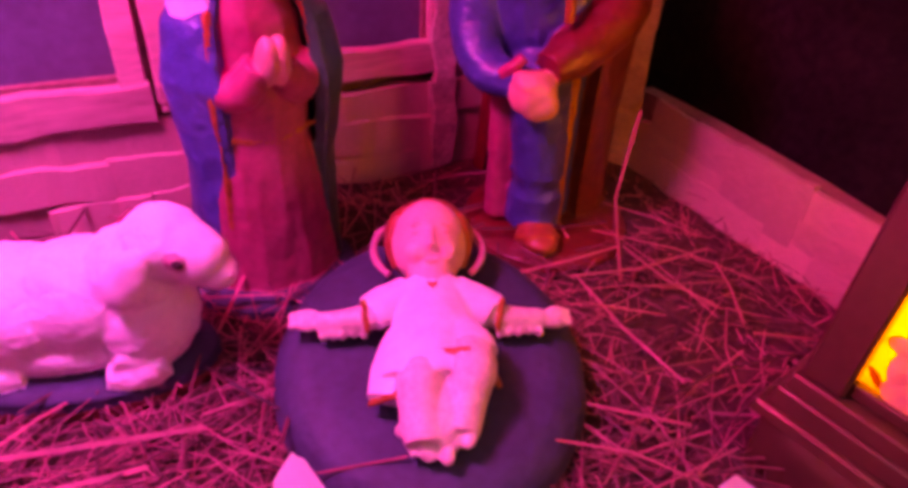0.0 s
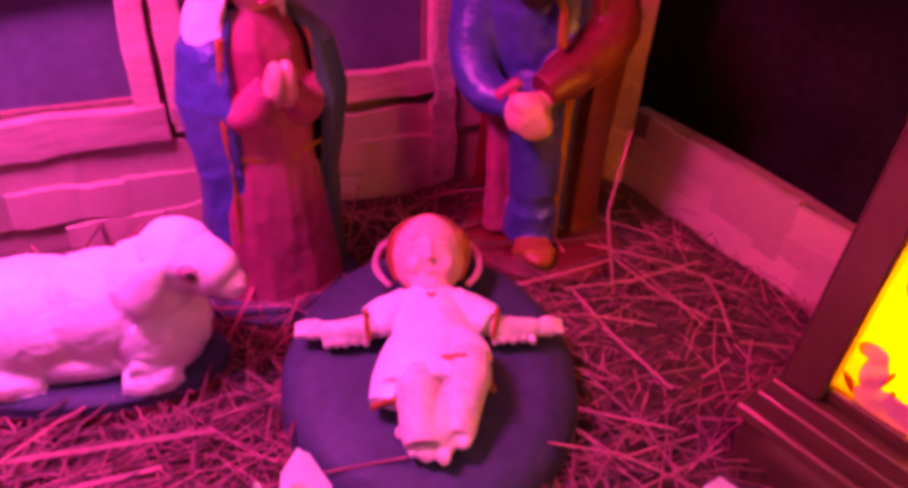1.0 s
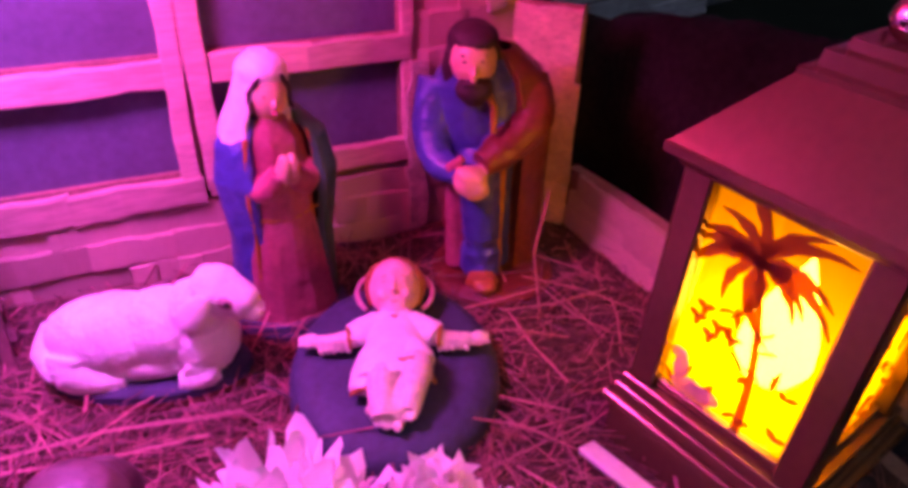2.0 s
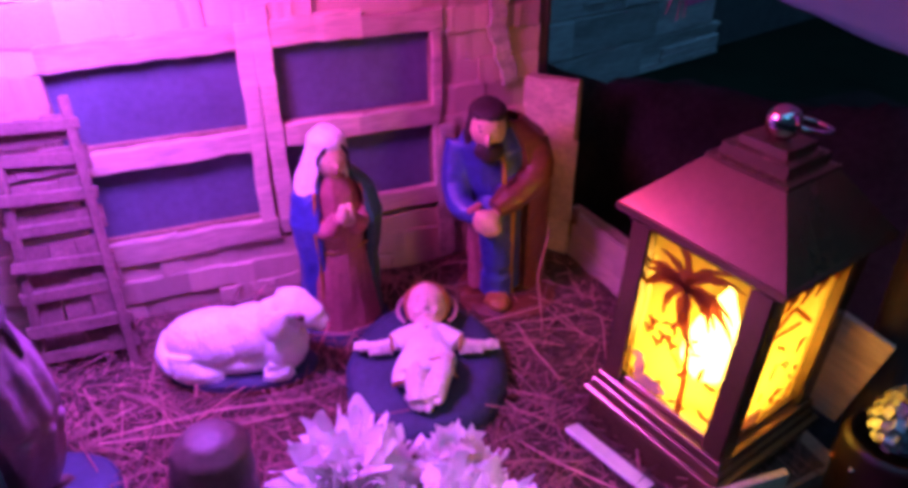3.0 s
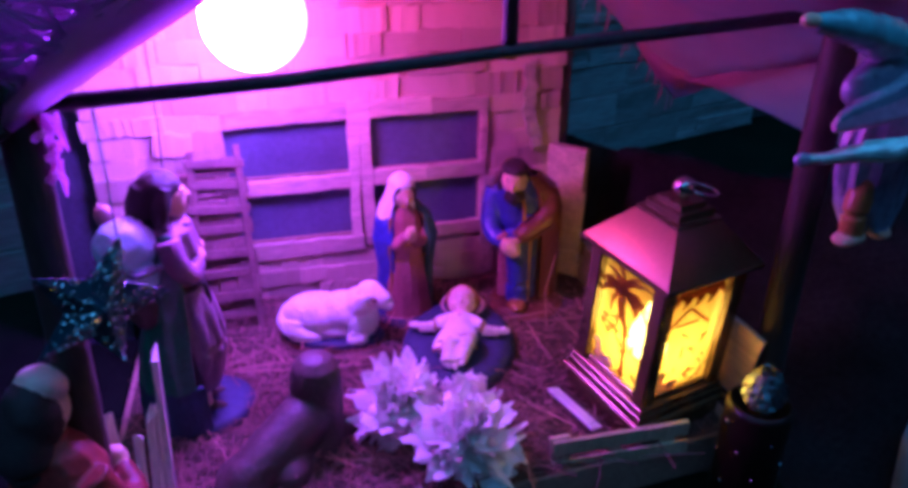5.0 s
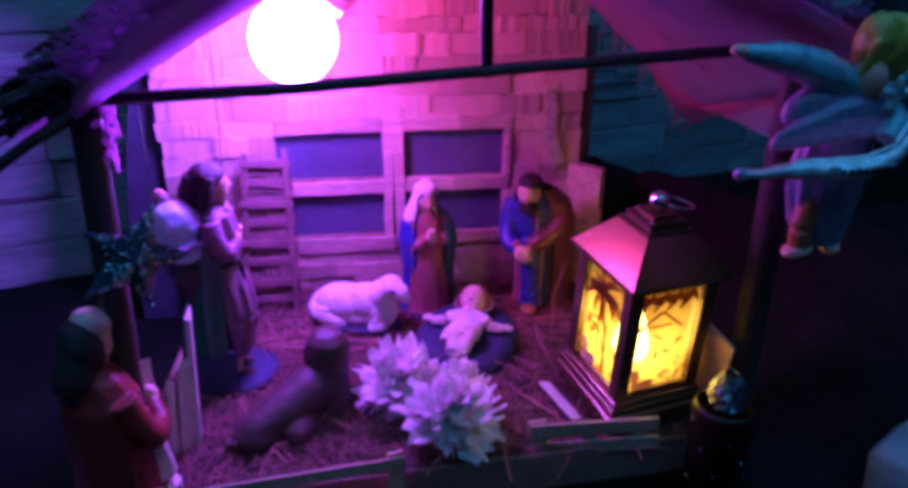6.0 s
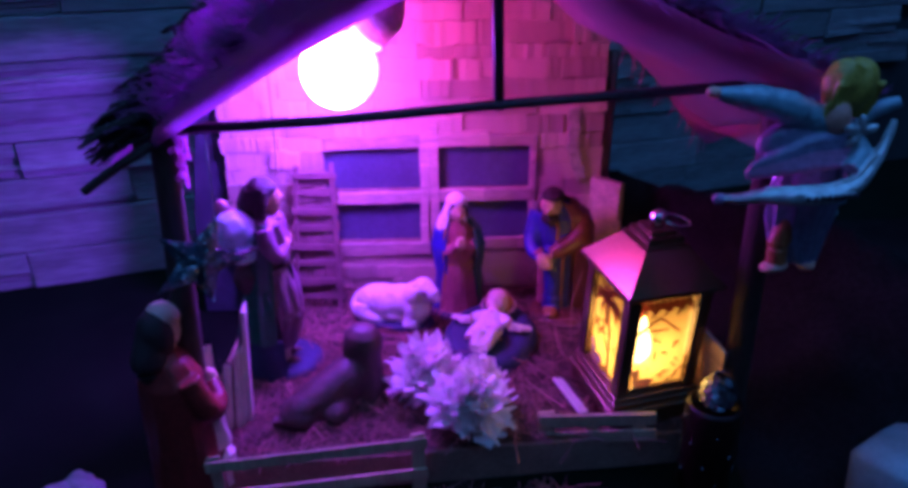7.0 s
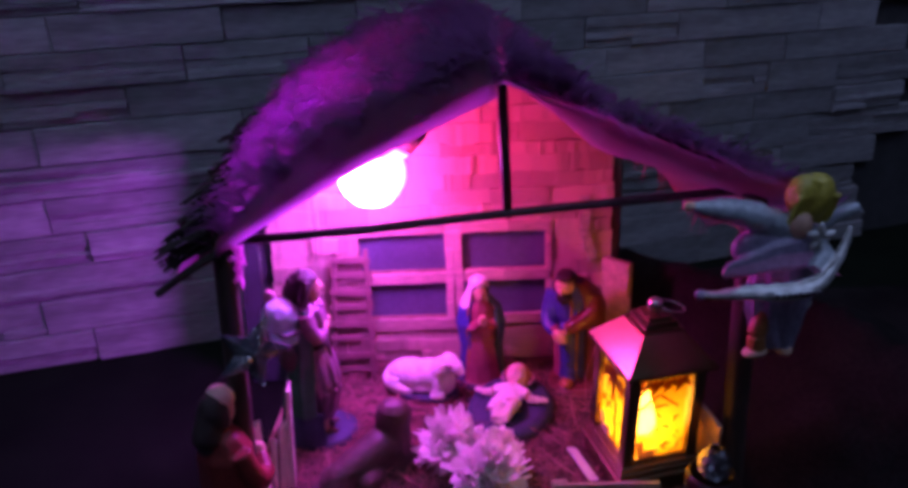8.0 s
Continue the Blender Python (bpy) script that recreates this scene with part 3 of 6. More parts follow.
def timbers():
    def rod(name, pts, r, m=M_ROD, label="", seg=8):
        bm = bmesh.new()
        tube(bm, pts, r, seg=seg)
        part(name, bm, m, stable, label, smooth=True)
    rod("tie_beam", [(-0.143, -0.018, 0.2405), (-0.05, -0.008, 0.242), (0.049, 0.004, 0.2465), (0.140, 0.009, 0.251), (0.229, 0.012, 0.2560)], 0.0033)
    rod("king_post", [(0.049, 0.006, 0.243), (0.0475, 0.002, 0.290), (0.046, -0.005, 0.345)], 0.0036)
    rod("rafter", [(0.046, -0.012, 0.344), (0.110, -0.018, 0.322), (0.226, -0.018, 0.268)], 0.0042)
    rod("rafter", [(0.046, -0.012, 0.344), (-0.050, -0.018, 0.297), (-0.165, -0.018, 0.230)], 0.0042)
    rod("front_post", [(-0.163, -0.02, -0.001), (-0.156, -0.02, 0.10), (-0.148, -0.02, 0.25)], [0.0085, 0.008, 0.0075], M_DARKWOOD, "rough dark wooden corner post", 10)
    rod("front_post", [(0.226, 0.0, -0.029), (0.222, 0.0, 0.12), (0.219, 0.0, 0.285)], [0.0095, 0.009, 0.0085], M_DARKWOOD, "rough dark wooden corner post", 10)
    rod("hanging_cord", [(-0.136, 0.205, 0.262), (-0.137, 0.208, 0.215), (-0.139, 0.212, 0.160), (-0.142, 0.215, 0.128)], 0.0006, M_DARKWOOD)
    rng = random.Random(8)
    bm = bmesh.new()
    for k in range(16):
        a, z = rng.uniform(-1.2, 1.2), rng.uniform(0.212, 0.246)
        p = Vector((-0.1485 + 0.0075 * math.cos(a), -0.02 + 0.0075 * math.sin(a), z))
        e = p + Vector((rng.uniform(-0.001, 0.007), rng.uniform(-0.006, 0.006), rng.uniform(-0.014, 0.003)))
        tube(bm, [p, p.lerp(e, 0.5) + Vector((0.002, 0, 0.002)), e], [0.0018, 0.0016, 0.0006], seg=5)
    tagged(part("frayed_binding", bm, M_LINING, stable, "frayed pale binding at the post's head"), kind="stuff")
    bm = bmesh.new()
    for k in range(26):
        u = rng.random()
        p = Vector((0.175 + 0.085 * u, 0.213, right_roof((0.128 + 0.085 * u) / 0.215, 0.98)))
        e = p + Vector((rng.uniform(-0.006, 0.006), rng.uniform(-0.004, 0.004), -rng.uniform(0.006, 0.024)))
        tube(bm, [p + Vector((0, 0, 0.003)), p.lerp(e, 0.5) + Vector((0.001, 0, 0)), e], [0.0006, 0.0005, 0.0003], seg=4)
    tagged(part("frayed_threads", bm, M_LINING, stable, "loose threads at the lining's edge"), kind="stuff")
    rod("back_post", [(0.172, 0.236, -0.005), (0.172, 0.236, 0.235)], 0.006, M_DARKWOOD)


timbers()

bm = bmesh.new()
plan = [(-0.176, -0.036), (0.212, -0.005), (0.212, 0.250), (-0.176, 0.250)]
low = [bm.verts.new((x, y, -0.0285)) for x, y in plan]
top = [bm.verts.new((x, y, 0.0)) for x, y in plan]
bm.faces.new(low[::-1])
bm.faces.new(top)
for k in range(4):
    bm.faces.new((low[k], low[(k + 1) % 4], top[(k + 1) % 4], top[k]))
part("platform", bm, M_GLUE, stable, "raised brown board under the stable")


def end_board():
    """A tapered dark board past the back wall's left end."""
    bm = bmesh.new()
    outline = [(-0.236, -0.028), (-0.1925, -0.028), (-0.1930, 0.120), (-0.1945, 0.185), (-0.2010, 0.214), (-0.2090, 0.200), (-0.2230, 0.140), (-0.2330, 0.070)]
    f = [bm.verts.new((x, 0.2360, z)) for x, z in outline]
    b = [bm.verts.new((x, 0.2400, z)) for x, z in outline]
    bm.faces.new(f)
    bm.faces.new(b[::-1])
    for k in range(len(f)):
        n = (k + 1) % len(f)
        bm.faces.new((f[k], f[n], b[n], b[k]))
    part("end_board", bm, M_ENDBOARD, stable, "tapered dark board past the wall's end")


end_board()


# side pieces of the stable
def side_walls():
    m = Matrix.Translation((0.1692, 0.2200, 0.0)) @ Matrix.Rotation(radians(-50), 4, "Z")
    bm = bmesh.new()
    box(bm, (0.046, 0.003, 0.118), (0, 0, 0.059), m=m, bevel=0.0005, wob=0.0015)
    panel = part("corner_panel", bm, M_GLUE, stable, "upright card strip faced with pale slats at the wall's end")
    rng = random.Random(52)
    z = 0.0
    for h in (0.026, 0.034, 0.022, 0.035):
        bm = bmesh.new()
        lean = Matrix.Translation((0, -0.0028, z + h / 2)) @ Matrix.Rotation(rng.uniform(-0.03, 0.03), 4, "Y")
        ragged(bm, (0.0465, 0.0030, h + 0.0008), m @ lean, rng, 7, 0.03)
        part("slat", bm, M_CARD, panel)
        z += h
    bm = bmesh.new()
    pts = [(0.1855, 0.205), (0.1905, 0.165), (0.1940, 0.123), (0.196, 0.075), (0.198, 0.03)]
    tops = [0.034, 0.034, 0.033, 0.031, 0.028]
    rows = []
    for (x, y), z in zip(pts, tops):
        rows.append([bm.verts.new((x + dx, y, h)) for dx, h in ((0, -0.004), (0.006, -0.004), (0.006, z), (0, z))])
    for a, b in zip(rows, rows[1:]):
        for k in range(4):
            bm.faces.new((a[k], a[(k + 1) % 4], b[(k + 1) % 4], b[k]))
    bm.faces.new(rows[0])
    bm.faces.new(rows[-1])
    return part("side_wall", bm, M_GLUE, stable, "low side wall faced with pale slats")


side = side_walls()


# ---- lamp bulb ----
def bulb():
    at = Vector((-0.064, 0.135, 0.243))
    axis = Vector((0.55, -0.10, 0.62)).normalized()
    m = Matrix.Translation(at) @ axis.to_track_quat("Z", "Y").to_matrix().to_4x4()
    t = thing("light_bulb", m, "glowing magenta round light bulb in a plastic socket", "light bulb")
    # keep the glass upright in colour: its left faces violet, its right faces red
    bm = bmesh.new()
    rings = []
    for k in range(15):
        a = math.pi * k / 16
        rings.append((0, 0, -0.030 * math.cos(a), max(0.0006, 0.030 * math.sin(a)), max(0.0006, 0.030 * math.sin(a))))
    rings += [(0, 0, 0.033, 0.0145, 0.0145), (0, 0, 0.040, 0.013, 0.013)]
    loft(bm, rings, seg=28)
    bmesh.ops.transform(bm, matrix=m.to_3x3().to_4x4(), verts=bm.verts)
    g = part("glass", bm, M_BULB, t, "glowing frosted globe", smooth=True)
    g.matrix_basis = m.to_3x3().to_4x4().inverted()
    bm = bmesh.new()
    loft(bm, [(0, 0, 0.038, 0.0155, 0.0155), (0, 0, 0.058, 0.0165, 0.0165), (0, 0, 0.066, 0.012, 0.012), (0, 0, 0.075, 0.005, 0.005)], seg=20)
    part("socket", bm, M_SOCKET, t, smooth=True)
    bm = bmesh.new()
    tube(bm, [(0, 0, 0.074), (0.004, 0, 0.092), (0.016, 0.0, 0.105)], 0.0022)
    part("cable", bm, M_ROD, t, smooth=True)


bulb()


# ---- figurines ----
def eyes(bm, at, gap, r, mi, fwd):
    side = Vector((0, 0, 1)).cross(fwd).normalized()
    for s in (-1, 1):
        blob(bm, Vector(at) + side * gap * s, (r, r, r * 0.7), mi, seg=8)


def mary():
    bm = bmesh.new()
    # gown, cloak open at the front, veil, head, joined palms; front is -y
    loft(bm, [(0.001, -0.002, 0.000, 0.0225, 0.0190), (0.001, -0.002, 0.014, 0.0205, 0.0178), (0, -0.002, 0.035, 0.0178, 0.0162), (0, -0.001, 0.054, 0.0158, 0.0145), (0, -0.001, 0.070, 0.0165, 0.0142), (0, 0.000, 0.088, 0.0150, 0.0120), (0, 0.001, 0.098, 0.010, 0.009)], 0, 28, fold=9, fold_amp=0.03)
    cloak = [(0, 0.004, 0.000, 0.0245, 0.0195), (0, 0.004, 0.022, 0.0222, 0.0182), (0, 0.003, 0.042, 0.0212, 0.0175), (0, 0.002, 0.057, 0.0230, 0.0180), (0, 0.001, 0.072, 0.0245, 0.0185), (0, 0.002, 0.088, 0.0215, 0.0150), (0, 0.003, 0.099, 0.013, 0.011)]
    shell(bm, cloak, 0.78, (radians(92), radians(236)), 1, fold=7, fold_amp=0.025)
    wide = [(x + (0.0035 if 0.02 < q < 0.09 else 0.0015), y - (0.002 if q < 0.09 else 0), q, rx, ry) for x, y, q, rx, ry in cloak]
    shell(bm, wide, 0.78, (radians(-54), radians(90)), 5, fold=7, fold_amp=0.025)
    for a in (227, -45):  # painted hems
        ca, sa = math.cos(radians(a)), math.sin(radians(a))
        tube(bm, [(0.0225 * ca, 0.003 + 0.0190 * sa, 0.001), (0.0217 * ca, 0.003 + 0.0187 * sa, 0.040), (0.0235 * ca, 0.001 + 0.0185 * sa, 0.068), (0.0190 * ca, 0.002 + 0.0150 * sa, 0.092)], 0.0010, 6, 8)
    # forearms inside the cloak, palms joined
    for s in (-1, 1):
        tube(bm, [(0.0135 * s, -0.005, 0.074), (0.0090 * s, -0.0130, 0.070), (0.003 * s, -0.0170, 0.078)], [0.0060, 0.0056, 0.0046], 0, 12)
        blob(bm, (0.0016 * s, -0.0190, 0.0800), (0.0030, 0.0048, 0.0078), 3, (16, 0, 0), 12)
    tube(bm, [(-0.014, -0.0112, 0.056), (0, -0.0152, 0.0545), (0.014, -0.0112, 0.056)], 0.0009, 6, 6)
    # head bowed a little
    tube(bm, [(0, 0.001, 0.092), (0, -0.001, 0.102)], [0.006, 0.0055], 3, 10)
    blob(bm, (0, -0.003, 0.1075), (0.0082, 0.0092, 0.0112), 3, (10, 0, 0))
    blob(bm, (0, -0.0122, 0.1055), (0.0014, 0.0020, 0.0024), 3, seg=8)
    eyes(bm, (0, -0.0112, 0.1090), 0.0033, 0.0007, 4, Vector((0, -1, 0)))
    blob(bm, (0, -0.0120, 0.1015), (0.0022, 0.0010, 0.0007), 0, seg=8)
    for s in (-1, 1):
        tube(bm, [(0.0040 * s, -0.0095, 0.1165), (0.0080 * s, -0.0072, 0.110), (0.0090 * s, -0.0070, 0.101)], [0.0011, 0.0013, 0.0008], 4, 8)
    # veil: a hood that spreads over one shoulder
    hood = [(-0.004, 0.003, 0.0900, 0.0160, 0.0138), (-0.0035, 0.003, 0.096, 0.0148, 0.0135), (-0.002, 0.002, 0.104, 0.0122, 0.0125), (0, 0.001, 0.113, 0.0110, 0.0120), (0, 0.000, 0.120, 0.0085, 0.0100), (0, 0.000, 0.1245, 0.0035, 0.0045)]
    shell(bm, hood, 0.8, (radians(-46), radians(236)), 2, fold=6, fold_amp=0.02)
    blob(bm, (0, 0.000, 0.1165), (0.0104, 0.0112, 0.0078), 2)
    # plinth
    loft(bm, [(0, -0.004, -0.006, 0.0285, 0.0250), (0, -0.004, 0.002, 0.0275, 0.0240), (0, -0.004, 0.004, 0.022, 0.018)], 7, 28)
    m = pose(0.0265, 0.1835, 0.0015, 0, 0, 10) @ Matrix.Scale(0.955, 4)
    statue("woman_figurine", bm, [M_ROSE, M_BLUE, M_WHITE, M_SKIN, M_HAIR, M_GREEN, M_GOLD, M_NAVY], m,
           "praying woman figurine with white veil and blue cloak", voxel=0.0006)


def joseph():
    bm = bmesh.new()
    # robe of a man who leans forward; front is -y
    loft(bm, [(0.006, 0.002, 0.002, 0.0150, 0.0180), (0.006, 0.002, 0.020, 0.0145, 0.0170), (0.005, 0.001, 0.045, 0.0145, 0.0155), (0.001, -0.002, 0.066, 0.0190, 0.0160), (0, -0.004, 0.088, 0.0190, 0.0150), (-0.001, -0.006, 0.099, 0.012, 0.011)], 0, 28, fold=8, fold_amp=0.03)
    # raised knee under the robe
    tube(bm, [(0.001, -0.004, 0.056), (-0.001, -0.016, 0.053), (0.0005, -0.0195, 0.030), (0.001, -0.0195, 0.004)], [0.010, 0.0088, 0.0078, 0.0084], 0, 14)
    tube(bm, [(-0.0095, -0.010, 0.050), (-0.0095, -0.0130, 0.028), (-0.0085, -0.0135, 0.004)], [0.0042, 0.0044, 0.0050], 5, 12)
    tube(bm, [(0.0085, -0.0205, 0.056), (0.0080, -0.0225, 0.030), (0.0085, -0.0225, 0.004)], 0.0011, 6, 8)
    # brown cloak over one shoulder, round the back, open over the knee
    cloak = [(0.004, 0.004, 0.000, 0.0265, 0.0240), (0.004, 0.004, 0.030, 0.0255, 0.0225), (0.004, 0.002, 0.055, 0.0255, 0.0210), (0.003, 0.000, 0.076, 0.0270, 0.0205), (0.002, -0.003, 0.092, 0.0225, 0.0165), (0, -0.006, 0.103, 0.013, 0.011)]
    shell(bm, cloak, 0.8, (radians(-62), radians(128)), 1, 34, fold=7, fold_amp=0.03)
    tube(bm, [(0.0030, -0.0235, 0.072), (0.0030, -0.0215, 0.082), (-0.001, -0.0185, 0.092), (-0.006, -0.0150, 0.0985)], 0.0015, 6, 8)
    # arms, folded palms
    tube(bm, [(-0.0165, -0.002, 0.088), (-0.0195, -0.008, 0.068), (-0.0170, -0.0170, 0.0570), (-0.0085, -0.0255, 0.0550)], [0.0078, 0.0076, 0.0066, 0.0050], 0, 12)
    tube(bm, [(0.017, -0.004, 0.088), (0.0195, -0.012, 0.074), (0.008, -0.0205, 0.064), (-0.0015, -0.0255, 0.0595)], [0.0095, 0.0090, 0.0075, 0.0052], 1, 12)
    blob(bm, (-0.0060, -0.0290, 0.0545), (0.0064, 0.0052, 0.0066), 3, (0, 12, 0), rough=0.0012)
    blob(bm, (-0.0035, -0.0305, 0.0505), (0.0050, 0.0042, 0.0046), 3, (0, -20, 0), rough=0.0012)
    blob(bm, (-0.0075, -0.0305, 0.0575), (0.0048, 0.0042, 0.0034), 3, (0, 20, 0), rough=0.001)
    tube(bm, [(-0.0145, -0.0235, 0.0530), (-0.0130, -0.0262, 0.0595), (-0.0085, -0.0265, 0.0635)], 0.0018, 5, 8)
    # head bowed forward, beard, hair
    hx, hy, hz = -0.0045, -0.0155, 0.1000
    blob(bm, (hx, hy, hz), (0.0082, 0.0092, 0.0108), 3, (26, 0, -12))
    blob(bm, (hx - 0.001, hy - 0.0098, hz - 0.0026), (0.0015, 0.0024, 0.0030), 3, (20, 0, 0), 8)
    for q in (-1, 1):
        blob(bm, (hx - 0.001 + 0.0032 * q, hy - 0.0080, hz + 0.0018), (0.0011, 0.0010, 0.0004), 4, seg=8)
        blob(bm, (hx - 0.001 + 0.0032 * q, hy - 0.0074, hz + 0.0040), (0.0019, 0.0010, 0.0004), 4, (0, 8 * q, 0), 8)
    blob(bm, (hx, hy - 0.0045, hz - 0.0100), (0.0070, 0.0060, 0.0060), 4, (20, 0, 0))
    blob(bm, (hx - 0.001, hy - 0.0090, hz - 0.0068), (0.0042, 0.0020, 0.0013), 4, seg=10)
    blob(bm, (hx, hy + 0.0060, hz + 0.0052), (0.0096, 0.0104, 0.0086), 4, (22, 0, 0))
    blob(bm, (hx + 0.0004, hy + 0.0006, hz + 0.0092), (0.0086, 0.0090, 0.0044), 4, (12, 0, 0))
    blob(bm, (hx, hy - 0.0035, hz - 0.0135), (0.0048, 0.0048, 0.0042), 4, (20, 0, 0))
    for q in (-1, 1):
        tube(bm, [(hx + 0.0075 * q, hy + 0.002, hz + 0.004), (hx + 0.0084 * q, hy + 0.004, hz - 0.004), (hx + 0.0080 * q, hy + 0.006, hz - 0.011)], [0.0028, 0.0034, 0.0028], 4, 8)
    # foot and plinth
    blob(bm, (0.0005, -0.0300, 0.0048), (0.0062, 0.0088, 0.0034), 8, (0, 0, 8))
    tube(bm, [(-0.0062, -0.0300, 0.004), (-0.003, -0.0345, 0.0072), (0.004, -0.0345, 0.0072), (0.0070, -0.0300, 0.004)], 0.0011, 6, 6)
    loft(bm, [(0.007, -0.012, -0.006, 0.0270, 0.0300), (0.007, -0.012, 0.000, 0.0262, 0.0292), (0.007, -0.012, 0.002, 0.022, 0.025)], 2, 28)
    m = pose(0.1225, 0.1900, 0.0035, 0, 0, -18) @ Matrix.Diagonal((1.14, 1.10, 1.06, 1))
    statue("bearded_man_figurine", bm, [M_BLUE, M_BROWN, M_BROWN, M_SKIN, M_HAIR, M_ROSE, M_GOLD, M_ROSE, M_OCHRE], m,
           "bearded man figurine in blue robe and brown cloak", voxel=0.0006)


def infant():
    bm = bmesh.new()
    rng = random.Random(61)
    # dark blue round cushion
    rings = []
    for k in range(13):
        t = math.pi * k / 12
        rings.append((0, 0, 0.0055 - 0.0095 * math.cos(t), 0.030 + 0.0112 * math.sin(t), 0.0366 + 0.0112 * math.sin(t)))
    loft(bm, rings, 0, 44)
    z = 0.0150
    # tunic: narrow chest, then flared and longer on one side; the head lies towards +y
    tube(bm, [(0, 0.0155, z + 0.0062), (0, 0.0110, z + 0.0076), (0, 0.0040, z + 0.0082), (-0.0004, -0.0040, z + 0.0080), (-0.0010, -0.0115, z + 0.0074), (-0.0014, -0.0170, z + 0.0064)], [0.0068, 0.0098, 0.0096, 0.0108, 0.0126, 0.0132], 1, 20, flat=0.64)
    tube(bm, [(-0.0050, -0.003, z + 0.0072), (-0.0082, -0.0130, z + 0.0064), (-0.0100, -0.0205, z + 0.0050)], [0.0070, 0.0076, 0.0066], 1, 14, flat=0.6)
    tube(bm, [(0.0040, -0.002, z + 0.0080), (0.0075, -0.0085, z + 0.0092), (0.0090, -0.0125, z + 0.0095)], [0.0066, 0.0072, 0.0068], 1, 14, flat=0.8)
    # legs: one knee raised, feet worn away
    tube(bm, [(0.0070, -0.010, z + 0.0085), (0.0084, -0.0155, z + 0.0112), (0.0066, -0.0225, z + 0.0080), (0.0046, -0.0300, z + 0.0054)], [0.0056, 0.0060, 0.0050, 0.0044], 2, 16)
    tube(bm, [(-0.0030, -0.012, z + 0.008), (-0.0040, -0.0185, z + 0.0095), (-0.0040, -0.0255, z + 0.0074), (-0.0036, -0.0325, z + 0.0052)], [0.0058, 0.0058, 0.0052, 0.0046], 2, 16)
    blob(bm, (0.0004, -0.0230, z + 0.0060), (0.0066, 0.0105, 0.0056), 2, seg=14)
    for k in range(22):
        x, y = rng.uniform(-0.0098, 0.0080), rng.uniform(-0.0360, -0.0250)
        r = rng.uniform(0.0012, 0.0026)
        blob(bm, (x, y + abs(x) * 0.45, z + rng.uniform(0.0030, 0.0060)), (r, r * 1.2, r), 2, seg=8, rough=0.0009)
    # sleeves, thin straight arms with broken undersides
    for s in (-1, 1):
        tube(bm, [(0.0060 * s, 0.0105, z + 0.0080), (0.0118 * s, 0.0072, z + 0.0080), (0.0160 * s, 0.0046, z + 0.0074)], [0.0058, 0.0056, 0.0054], 1, 14, flat=0.85)
        tube(bm, [(0.0150 * s, 0.0046, z + 0.0068), (0.0225 * s, 0.0038, z + 0.0058), (0.0290 * s, 0.0042, z + 0.0052)], [0.0036, 0.0031, 0.0027], 2, 14)
        blob(bm, (0.0318 * s, 0.0048, z + 0.0052), (0.0044, 0.0032, 0.0022), 2, (0, 0, 10 * s), 12, 0.0008)
        for k in range(3):
            tube(bm, [(0.0335 * s, 0.0034 + 0.0014 * k, z + 0.0052), (0.0368 * s, 0.0028 + 0.0020 * k, z + 0.0050)], [0.0012, 0.0009], 2, 8)
        for k in range(5):
            blob(bm, ((0.0175 + 0.0026 * k) * s, 0.0006 + 0.0003 * (k % 2), z + 0.0042), (0.0013, 0.0014, 0.0018), 2, seg=8, rough=0.0008)
        tube(bm, [(0.0166 * s, 0.0098, z + 0.0060), (0.0178 * s, 0.0046, z + 0.0124), (0.0164 * s, -0.0006, z + 0.0060)], 0.0007, 4, 8)
    # painted hem and collar
    tube(bm, [(-0.0158, -0.0205, z + 0.0040), (-0.0100, -0.0222, z + 0.0092), (-0.0050, -0.0170, z + 0.0126)], 0.0008, 4, 8)
    tube(bm, [(0.0015, -0.0135, z + 0.0142), (0.0070, -0.0150, z + 0.0165), (0.0125, -0.0165, z + 0.0130), (0.0150, -0.0180, z + 0.0060)], 0.0009, 4, 8)
    tube(bm, [(-0.0066, 0.0150, z + 0.0106), (0, 0.0080, z + 0.0142), (0.0066, 0.0150, z + 0.0106)], 0.0007, 4, 8)
    # neck, head tipped towards the feet, painted hair, a small halo ring behind it
    c, f, h = Vector((0, 0.0262, z + 0.0120)), Vector((0, -0.60, 0.80)), Vector((0, 0.80, 0.60))
    tube(bm, [(0, 0.0120, z + 0.0082), (0, 0.0165, z + 0.0100), (0, 0.0220, z + 0.012)], [0.0060, 0.0052, 0.0058], 5, 14)
    blob(bm, c, (0.0100, 0.0122, 0.0100), 5, (37, 0, 0), 22)
    blob(bm, c + f * 0.0030 - h * 0.0070, (0.0066, 0.0062, 0.0062), 5, seg=16)
    blob(bm, c + f * 0.0058 - h * 0.0100, (0.0030, 0.0028, 0.0028), 5, seg=12)
    for s in (-1, 1):
        blob(bm, c + f * 0.0070 - h * 0.0034 + Vector((0.0040 * s, 0, 0)), (0.0030, 0.0032, 0.0026), 5, seg=12)
        blob(bm, c + f * 0.0090 + h * 0.0014 + Vector((0.0036 * s, 0, 0)), (0.0016, 0.0005, 0.0005), 7, (37, 0, 0), 8)
        blob(bm, c + f * 0.0088 + h * 0.0034 + Vector((0.0036 * s, 0, 0)), (0.0019, 0.0006, 0.0005), 7, (37, 0, 0), 8)
